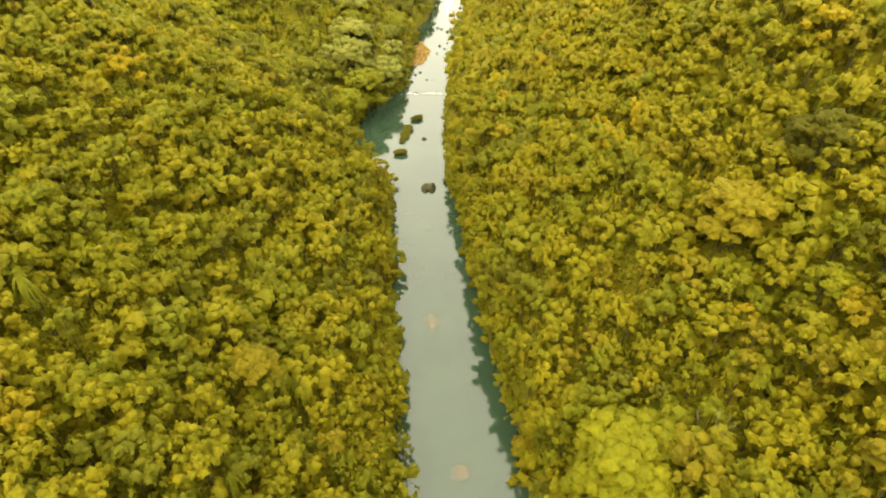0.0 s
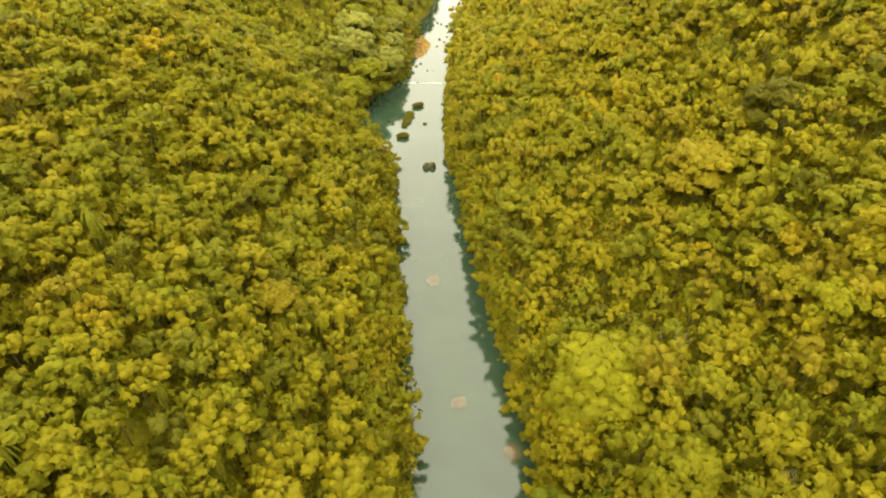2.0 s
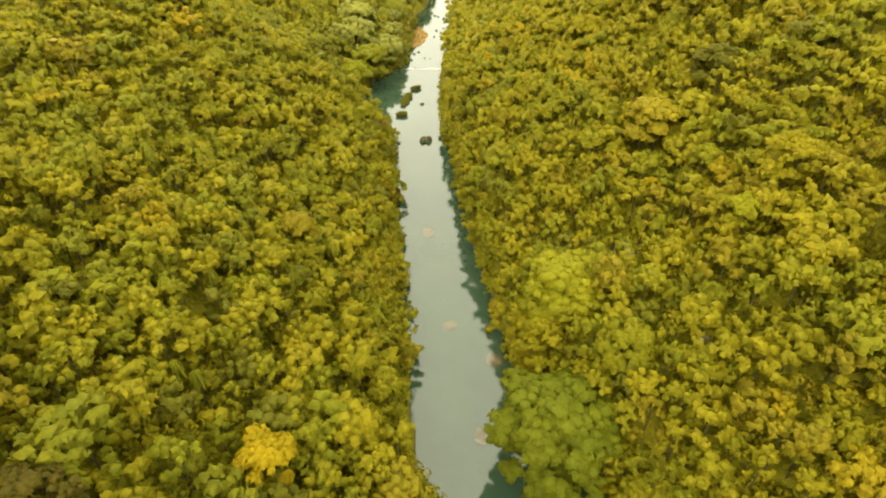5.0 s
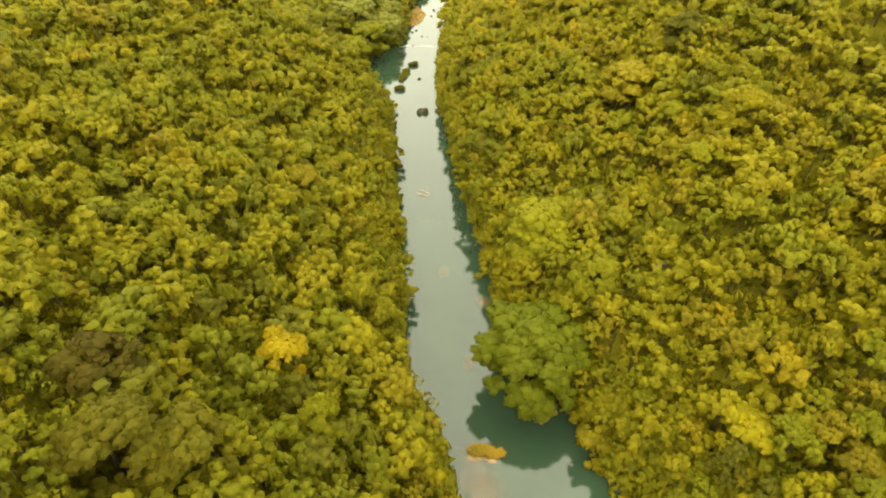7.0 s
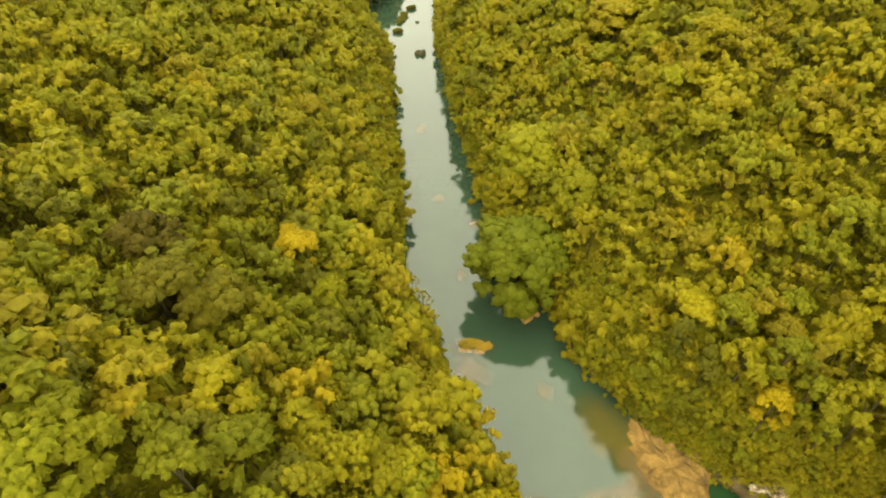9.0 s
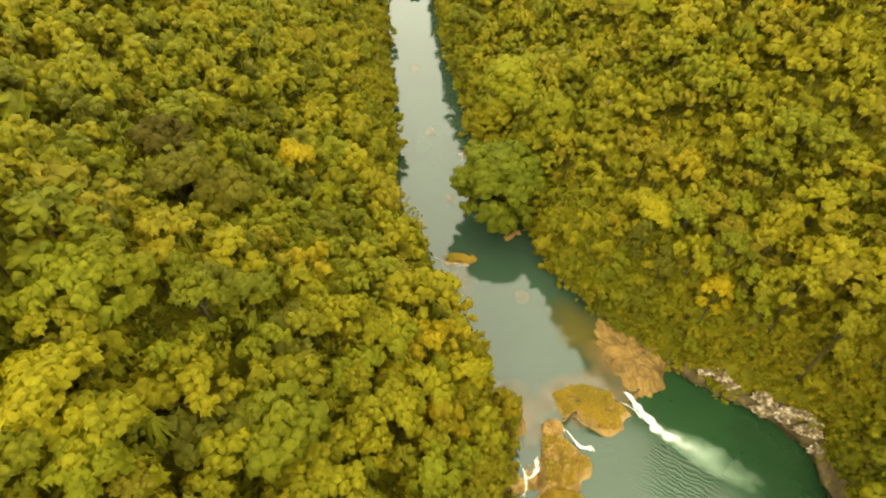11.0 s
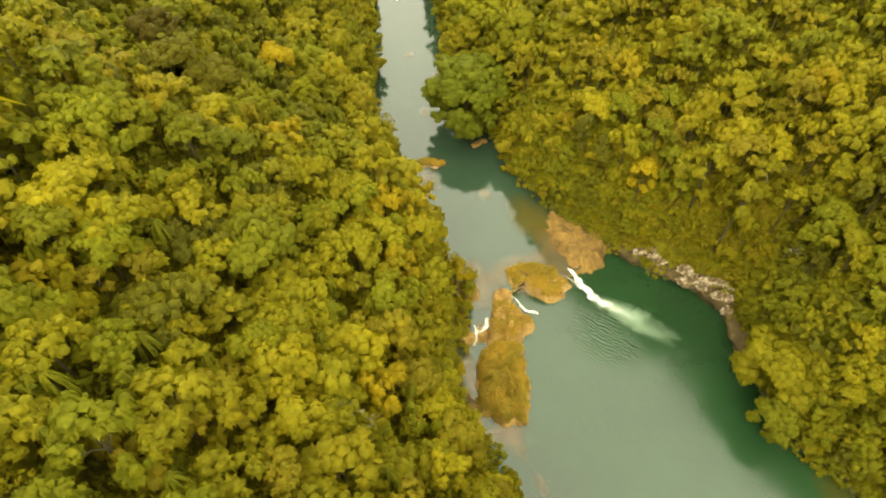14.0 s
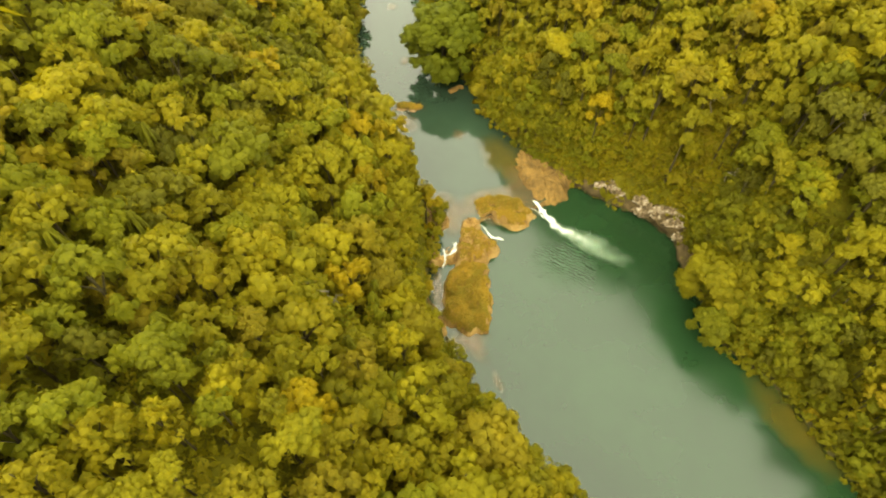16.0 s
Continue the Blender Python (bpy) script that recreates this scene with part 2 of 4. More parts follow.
# ---- the lie of the land: two banks of one winding river ----
LEFT_Y = np.array([-260, -140, -100, -80, -74, -65, -56, -50, -38, -27, -17, -10, 0, 9, 15, 34, 48, 65, 88, 104, 119, 135, 140, 150, 169, 186, 200, 214, 236, 262, 304, 329, 375, 520, 900])
LEFT_X = np.array([190, 84, 50, 33.5, 26, 20, 17.5, 14.5, 14.5, 14, 10, 6, 4.5, 2, -2.5, -5, -6.5, -9, -11, -13.5, -14, -15, -23, -30, -31, -29, -22, -16, -15, -15, -13, -8, -4, 8, 58])
RIGHT_Y = np.array([-260, -140, -100, -80, -65, -57, -45, -35, -30, -22, -12, -3, 8, 15, 28, 35, 48, 65, 75, 88, 118, 134, 164, 205, 243, 274, 312, 375, 520, 900])
RIGHT_X = np.array([250, 118, 86, 74, 69, 61.5, 60, 60.5, 56.5, 45, 34, 28, 24, 20.5, 15, 14.2, 13, 10.4, 8.8, 7.2, 4.6, 2.6, 1.8, 2.4, 5, 10, 12, 14, 28, 88])


def bank_x(y):
    return np.interp(y, LEFT_Y, LEFT_X), np.interp(y, RIGHT_Y, RIGHT_X)


LINE_Y = np.concatenate([np.arange(-260, 240, 1.5), np.arange(240, 900, 6.0)])
LINE_L, LINE_R = bank_x(LINE_Y)


def from_bank(x, y):
    """Metres from the water's edge (negative in the river), and the side: -1 left, 1 right."""
    x, y = np.atleast_1d(np.asarray(x, float)), np.atleast_1d(np.asarray(y, float))
    xl, xr = bank_x(y)
    side = np.where(x < (xl + xr) / 2, -1, 1)
    d = np.empty_like(x)
    for i in range(0, len(x), 4000):
        s = slice(i, i + 4000)
        dl = np.hypot(x[s, None] - LINE_L, y[s, None] - LINE_Y).min(1)
        dr = np.hypot(x[s, None] - LINE_R, y[s, None] - LINE_Y).min(1)
        d[s] = np.minimum(dl, dr)
    inside = (x > xl) & (x < xr)
    return np.where(inside, -d, d), side


def waves(x, y, size, seed):
    """A soft lumpy field, about -1 to 1."""
    r = np.random.RandomState(seed)
    v = 0
    for k in range(7):
        a, p, f = r.uniform(0, 6.283), r.uniform(0, 6.283), r.uniform(0.6, 1.9) * 6.283 / size
        v = v + np.sin(f * (x * np.cos(a) + y * np.sin(a)) + p)
    return v / 3.2


# along the river: height of the canopy at the water's edge, and how steeply it climbs behind
RIM_RIGHT = ([-90, -55, -30, -12, 5, 40, 90], [13, 14.4, 28, 19.6, 12.9, 17.5, 19.6], [0.80, 0.80, 0.80, 0.86, 0.86, 0.65, 0.70])
RIM_LEFT = ([-60, -35, -10, 25, 60, 110, 130, 200], [16.0, 17.6, 13.5, 14.3, 13.2, 16.0, 14.0, 14.0], [0.73, 0.72, 0.66, 0.68, 0.655, 0.68, 0.66, 0.66])


def slope(x, y):
    """Height of the bare slope and of the leaf canopy above the river."""
    d, side = from_bank(x, y)
    y = np.atleast_1d(np.asarray(y, float))
    e = np.maximum(d, 0)
    e = np.where(e > 48, 48 + 26 * (1 - np.exp(-(e - 48) / 26)), e)
    rim, climb = (np.where(side < 0, np.interp(y, RIM_LEFT[0], RIM_LEFT[k]), np.interp(y, RIM_RIGHT[0], RIM_RIGHT[k])) for k in (1, 2))
    gully = np.where(side < 0, np.exp(-((y - 190 - 0.4 * e) / 24) ** 2), 0) * np.clip(e / 25, 0, 1)
    rise = climb * e * (1 - 0.68 * gully) + waves(x, y, 46, 4) * np.clip(e / 14, 0, 1) * 1.8
    rise = rise + np.where(side < 0, 5.0 * np.exp(-((y - 116) / 14) ** 2), 0) * np.clip((e - 12) / 14, 0, 1)
    canopy = rise + rim * (1 - np.exp(-(e + 1.5) / np.where(side < 0, 3.0, 1.4)))
    bare = rise + (rim - 7.5) * (1 - np.exp(-e / np.where(side < 0, 3.0, 2.2))) - 0.9
    deep = -0.9 - 2.2 * (1 - np.exp(np.minimum(d, 0) / 2.5)) + 0.15 * waves(x, y, 9, 8)
    return np.where(d > 0, bare, deep), canopy, d, side


def link_mesh(name, verts, faces, mats, parent=None, label="", face_mats=None, smooth=False):
    me = bpy.data.meshes.new(name)
    me.from_pydata(verts, [], faces)
    for m in mats:
        me.materials.append(m)
    if face_mats is not None:
        me.polygons.foreach_set("material_index", np.asarray(face_mats, np.int32))
    me.polygons.foreach_set("use_smooth", np.full(len(me.polygons), smooth))
    me.update()
    ob = new(name, me)
    ob.parent = parent
    return tagged(ob, label)


def part(name, bm, mat, parent, label=""):
    me = bpy.data.meshes.new(name)
    bm.to_mesh(me)
    bm.free()
    me.materials.append(mat)
    ob = new(name, me)
    ob.parent = parent
    return tagged(ob, label)


def build_ground():
    xs = np.concatenate([-np.geomspace(46, 4500, 34)[::-1], np.arange(-45, 96, 1.3), np.geomspace(97, 4500, 30)])
    ys = np.concatenate([-np.geomspace(112, 4500, 26)[::-1], np.arange(-110, 180, 1.6), np.arange(181, 420, 5.0), np.geomspace(424, 4800, 26)])
    gx, gy = np.meshgrid(xs, ys)
    z = slope(gx.ravel(), gy.ravel())[0]
    verts = np.stack([gx.ravel(), gy.ravel(), z], 1)
    nx, ny = len(xs), len(ys)
    i = (np.arange(ny - 1)[:, None] * nx + np.arange(nx - 1)).ravel()
    faces = np.stack([i, i + 1, i + nx + 1, i + nx], 1)
    ob = link_mesh("ground", verts.tolist(), faces.tolist(), [M_GROUND], smooth=True)
    tagged(ob, "steep forest floor of dark leaf litter falling to a silty river bed", "ground", kind="structure")


build_ground()

# the crest of the rock dam that parts the upper river from the pool
DAM = [(10, -41), (17, -40), (20, -36.5), (24, -31), (30, -28.5), (34.5, -27.8), (37, -26), (41, -22), (46, -16)]
UPPER, LOWER = 0.35, -0.55


def build_water():
    up = [(10 - 150, -41)] + DAM + [(150, -16), (700, 900), (-140, 900)]
    link_mesh("water", [(x, y, UPPER) for x, y in up], [list(range(len(up)))], [M_WATER])
    low = [(-140, -41)] + DAM + [(150, -16), (420, -400), (-140, -400)]
    link_mesh("water", [(x, y, LOWER) for x, y in low], [list(range(len(low)))[::-1]], [M_POOL])
    for ob, text in zip([o for o in scene.objects if o.name.startswith("water")],
                        ("calm pale grey-green river water reflecting a white sky", "deep green pool water below the rock dam")):
        tagged(ob, text, "water", kind="structure")


build_water()


# ---- trees ----
def unit(v):
    return v / (np.linalg.norm(v, axis=-1, keepdims=True) + 1e-9)


def quads_of_leaves(centres, outward, size, rng, droop=0.35):
    """One folded, pointed leaf spray a centre, lying across the outward way: corners and normals."""
    n = len(centres)
    out = unit(outward + rng.normal(0, 0.45, (n, 3)))
    a = rng.normal(0, 1, (n, 3)) + np.array([0, 0, -droop * 2]) + outward * 0.3
    a = unit(a - (a * out).sum(1, keepdims=True) * out)
    b = np.cross(out, a)
    s = size * rng.uniform(0.6, 1.45, (n, 1))
    lift = out * s * 0.14
    tip = a * s * 0.85 - out * s * 0.18
    q = np.stack([centres - a * s * 0.5, centres - b * s * 0.36 + lift, centres + tip, centres + b * s * 0.36 + lift], 1)
    return np.stack([q, np.repeat(unit(outward + out * 0.4)[:, None], 4, 1)], 2)


def dome(rings, sides):
    """Triangles of a unit ball without its underside."""
    grid = []
    for i in range(rings + 1):
        z = 1 - 1.42 * (i / rings) ** 1.25
        a = (np.arange(sides) + 0.5 * (i % 2)) / sides * 6.283185
        r = math.sqrt(max(0.0, 1 - z * z))
        grid.append(np.stack([r * np.cos(a), r * np.sin(a), np.full(sides, z)], 1))
    tris = []
    for i in range(rings):
        for k in range(sides):
            a, b, c, d = grid[i][k], grid[i][(k + 1) % sides], grid[i + 1][k], grid[i + 1][(k + 1) % sides]
            if i:
                tris.append((a, c, b))
            tris.append((b, c, d) if i else (a, c, d))
    return np.array(tris)


DOME = {0: dome(2, 4), 1: dome(2, 5), 2: dome(3, 6)}


def halves(q):
    """Each quad as two triangles."""
    return np.concatenate([q[:, [0, 1, 2]], q[:, [0, 2, 3]]])


def clumps(centres, radii, outward, detail, leaf, count, rng, hang):
    """Rounded leaf clumps: a lumpy dome each, with leaves that lie on it and stick out round its rim; triangles and tones."""
    n = len(centres)
    ball = DOME[max(detail, 0)]
    t = len(ball)
    seed = rng.uniform(0, 6.283, (n, 1, 1, 3))
    lump = 1 + 0.20 * np.sin(ball[None] * 4.3 + seed).prod(-1, keepdims=True) + 0.13 * np.sin(ball[None] * 9.1 + 2 * seed)[..., :1]
    size = radii[:, None, None, None] * np.array([1, 1, 0.82]) * 0.83
    body = centres[:, None, None] + ball[None] * lump * size
    body_n = unit(ball[None] + outward[:, None, None] * 0.9 + np.array([0, 0, 0.6]))
    body = np.stack([body, np.broadcast_to(body_n, body.shape)], 3).reshape(n * t, 3, 2, 3)
    tone = np.clip(rng.normal(0.5, 0.2, n), 0, 1)
    # leaves
    v = rng.normal(0, 1, (n, count, 3)) + outward[:, None] * 0.5
    v[..., 2] = np.abs(v[..., 2]) * 0.9 - 0.35
    v = unit(v)
    foot = centres[:, None] + v * radii[:, None, None] * np.array([1, 1, 0.82]) * rng.uniform(0.74, 0.98, (n, count, 1))
    way = rng.normal(0, 1, (n, count, 3)) + np.array([0, 0, -hang])
    way = unit(unit(way - (way * v).sum(-1, keepdims=True) * v) + v * rng.uniform(-0.15, 0.65, (n, count, 1)))
    side = unit(np.cross(v, way))
    s = leaf * rng.uniform(0.65, 1.4, (n, count, 1))
    tri = np.stack([foot - side * s * 0.42 - way * s * 0.3, foot + way * s * 0.8, foot + side * s * 0.42 - way * s * 0.3], 2)
    nrm = unit(v + outward[:, None] * 0.75 + np.array([0, 0, 0.55]) + rng.normal(0, 0.3, v.shape))
    leaves = np.stack([tri, np.broadcast_to(nrm[:, :, None], tri.shape)], 3).reshape(n * count, 3, 2, 3)
    each = np.clip(np.repeat(tone, count) + rng.normal(0.04, 0.16, n * count), 0, 1)
    if detail < 0:
        return leaves, each
    return np.concatenate([body, leaves]), np.concatenate([np.repeat(tone, t), each])


def crown_of(seed, lobes, each, leaf, count, flat=0.62, lobe=0.42, skirt=0.3, spread=1.0, detail=0, hang=0.6, core=True):
    """Leaf triangles with normals, and tones, of a crown about 2 across: its top near z = 0, hanging to about z = -1.8."""
    rng = np.random.RandomState(seed)
    low = int(lobes * skirt)
    centres, radii, outs = [], [], []
    lean = rng.uniform(-0.12, 0.12, 2)
    for k in range(lobes + low):
        if k < lobes:
            r = math.sqrt((k + 0.5) / lobes) * 0.80 * spread * rng.uniform(0.85, 1.15)
            z = -lobe - flat * (r ** 1.8) + rng.uniform(-0.24, 0.12)
        else:
            r, z = rng.uniform(0.6, 0.85) * spread, -lobe - flat - rng.uniform(0.15, 0.75)
        a = k * 2.39996 + rng.uniform(-0.5, 0.5)
        c = np.array([r * math.cos(a) + lean[0], r * math.sin(a) + lean[1], z])
        whole = unit(c + np.array([0, 0, 0.9 + lobe]))
        lr = lobe * rng.uniform(0.7, 1.25)
        if core:
            centres.append(c), radii.append(lr * 0.74), outs.append(whole)
        n = max(1, int(each * (lr / lobe) ** 2 + 0.5)) if each else 0
        for j in range(n):
            u = 1 - (j + 0.5) / n * 1.25
            b = j * 2.39996 + k
            v = np.array([math.sqrt(max(0, 1 - u * u)) * math.cos(b), math.sqrt(max(0, 1 - u * u)) * math.sin(b), u])
            v = unit(v + whole * 0.35 + rng.normal(0, 0.15, 3))
            centres.append(c + v * lr * np.array([1.0, 1.0, 0.8]) * rng.uniform(0.62, 0.9))
            radii.append(lr * rng.uniform(0.34, 0.56) * (1.0 if n > 5 else 1.25))
            outs.append(unit(whole + v * 0.6))
    return clumps(np.array(centres), np.array(radii), np.array(outs), detail, leaf, count, rng, hang)


def palm_of(seed, fronds=20, steps=4):
    """Arching palm fronds that droop far over, each a narrow folded blade."""
    rng = np.random.RandomState(seed)
    q, nn = [], []
    for k in range(fronds):
        a = k * 2.39996 + rng.uniform(-0.3, 0.3)
        way, side = np.array([math.cos(a), math.sin(a), 0]), np.array([-math.sin(a), math.cos(a), 0])
        rise, length = rng.uniform(0.2, 0.8), rng.uniform(0.7, 1.2)
        t = np.linspace(0, 1, steps + 1)
        mid = [way * length * (u - 0.25 * u * u) + np.array([0, 0, rise * u - (1.6 + rise) * u * u - 0.25]) for u in t]
        wide = [0.02 + 0.075 * math.sin(min(1, u * 1.05) * 3.0) for u in t]
        for i in range(steps):
            for s in (-1, 1):
                o0, o1 = side * s * wide[i] - np.array([0, 0, wide[i] * 0.7]), side * s * wide[i + 1] - np.array([0, 0, wide[i + 1] * 0.7])
                f = [mid[i], mid[i] + o0, mid[i + 1] + o1, mid[i + 1]]
                q.append(f if s < 0 else f[::-1])
                nn.append([unit(np.array([0, 0, 0.6]) + side * s * 0.5 + way * (0.3 + t[i]))] * 4)
    leaves = halves(np.stack([np.array(q), np.array(nn)], 2))
    return leaves, np.tile(np.repeat(rng.uniform(0.1, 0.8, fronds), steps * 2), 2)


LOW = [crown_of(5 + k, 6, 0, 0.28, 12, lobe=0.5, skirt=0.0, detail=-1, hang=0.8) for k in range(8)]
LEAFY = [crown_of(25 + k, 7, 0, 0.19, 22, lobe=0.48, skirt=0.0, detail=-1, hang=1.0) for k in range(8)]
FINE = [crown_of(110 + k, (7, 9, 11, 8, 10)[k % 5], (8, 7, 6)[k % 3], (0.135, 0.12, 0.15)[k % 3], 12, flat=(0.4, 0.75, 1.05, 1.3)[k % 4], lobe=(0.44, 0.38, 0.35)[k % 3], detail=1, hang=(0.5, 1.6, 1.0)[k % 3]) for k in range(12)]
NEAR = [crown_of(10 + k, 7 + k % 3, 2.8, 0.145, 8, flat=(0.4, 0.7, 1.0, 1.3)[k % 4], lobe=(0.44, 0.38, 0.41)[k % 3], hang=(0.5, 1.6, 1.0)[k % 3]) for k in range(12)]
MIDDLE = [crown_of(40 + k, 8 + k % 3, 1, 0.18, 7, flat=(0.4, 0.7, 1.0)[k % 3], lobe=0.41) for k in range(9)]
FAR = [crown_of(70 + k, 8, 0, 0.24, 7, flat=(0.45, 0.8)[k % 2], lobe=0.46, skirt=0.2) for k in range(8)]
BEYOND = [crown_of(170 + k, 7, 0, 0.36, 3, lobe=0.48, skirt=0.15) for k in range(5)]
PALMS = [palm_of(90 + k) for k in range(5)]


def trunk_quads(x, y, low, high, r):
    a = np.array([[1, 0], [0, 1], [-1, 0], [0, -1]])
    return [[(x + a[k][0] * r, y + a[k][1] * r, low), (x + a[(k + 1) % 4][0] * r, y + a[(k + 1) % 4][1] * r, low),
             (x + a[(k + 1) % 4][0] * r * 0.5, y + a[(k + 1) % 4][1] * r * 0.5, high), (x + a[k][0] * r * 0.5, y + a[k][1] * r * 0.5, high)] for k in range(4)]


def turned(q, a, r, tall):
    """Corners and normals of a crown turned by a and stretched to radius r and height tall."""
    c, s = math.cos(a), math.sin(a)
    p = np.empty_like(q)
    p[..., 0], p[..., 1], p[..., 2] = c * q[..., 0] - s * q[..., 1], s * q[..., 0] + c * q[..., 1], q[..., 2]
    p[:, :, 0] *= np.array([r, r, tall])
    return p


def quad_mesh(name, q, mats, idx=None, tint=None, tone=None):
    """Loose leaves with their own normals; q: corners and normals, n x 3 (or 4) x 2 x 3."""
    n, k = q.shape[:2]
    me = bpy.data.meshes.new(name)
    me.vertices.add(n * k)
    me.vertices.foreach_set("co", np.ascontiguousarray(q[:, :, 0]).ravel())
    me.loops.add(n * k)
    me.loops.foreach_set("vertex_index", np.arange(n * k, dtype=np.int32))
    me.polygons.add(n)
    me.polygons.foreach_set("loop_start", np.arange(0, n * k, k, dtype=np.int32))
    for m in mats:
        me.materials.append(m)
    if idx is not None:
        me.polygons.foreach_set("material_index", idx)
    if tint is not None:
        me.attributes.new("tint", "FLOAT", "POINT").data.foreach_set("value", tint)
    me.attributes.new("clump", "FLOAT", "POINT").data.foreach_set("value", np.full(n * k, 0.5) if tone is None else np.repeat(tone, k))
    me.update()
    me.attributes.new("custom_normal", "FLOAT_VECTOR", "POINT").data.foreach_set("vector", np.ascontiguousarray(q[:, :, 1]).ravel())
    me.update()
    return me


def grow(name, label, category, trees, shapes, seed):
    """Many trees as one growth: rows of x, y, foot, top, radius, tint."""
    rng = np.random.RandomState(seed)
    blocks, tones, tints, woods = [], [], [], []
    for x, y, foot, top, r, tint in trees:
        leaves, tone = shapes[rng.randint(len(shapes))]
        p = turned(leaves, rng.uniform(0, 6.283), r, r * rng.uniform(1.0, 1.6))
        p[:, :, 0] += np.array([x, y, top])
        blocks.append(p)
        tones.append(tone)
        tints.append(np.full(len(p) * 3, tint))
        woods.extend(trunk_quads(x, y, foot - 0.3, top - 0.85 * r, 0.05 + 0.035 * r))
    w = np.array(woods)
    flat = np.cross(w[:, 1] - w[:, 0], w[:, 3] - w[:, 0])
    w = halves(np.stack([w, np.repeat(unit(flat)[:, None], 4, 1)], 2))
    leaves = np.concatenate(blocks)
    idx = np.zeros(len(leaves) + len(w), np.int32)
    idx[len(leaves):] = 1
    me = quad_mesh(name, np.concatenate([leaves, w]), [M_FOREST, M_BARK], idx, np.concatenate([*tints, np.zeros(len(w) * 3)]), np.concatenate([*tones, np.full(len(w), 0.5)]))
    tagged(new(name, me), label, category, kind="stuff")


def scatter(x0, x1, y0, y1, step, seed):
    rng = np.random.RandomState(seed)
    gx, gy = np.meshgrid(np.arange(x0, x1, step), np.arange(y0, y1, step * 0.87))
    gx = gx + (np.arange(gx.shape[0])[:, None] % 2) * step * 0.5
    x = (gx + rng.uniform(-0.42, 0.42, gx.shape) * step).ravel()
    y = (gy + rng.uniform(-0.42, 0.42, gy.shape) * step).ravel()
    foot, top, d, side = slope(x, y)
    return x, y, foot, top, d, side, rng


def tint_of(x, y, rng):
    t = (0.25 if x < -8 and y > 160 else 0.30 if x > 45 and y < -36 else 0.68 if 0 < x < 17 and -62 < y < -10 else 0.58 if x < 12 and y < -58 else 0.36 if x < -12 and -24 < y < 12 else 0.50 if x < 12 and y < -8 else 0.45 if x < 0 else 0.53) + 0.14 * waves(x, y, 34, 21) + 0.10 * waves(x, y, 11, 27) + rng.normal(0, 0.17)
    if rng.random_sample() < 0.007:
        t = 0.97
    return float(np.clip(t, 0.02, 0.93 if t < 0.96 else 1.0))


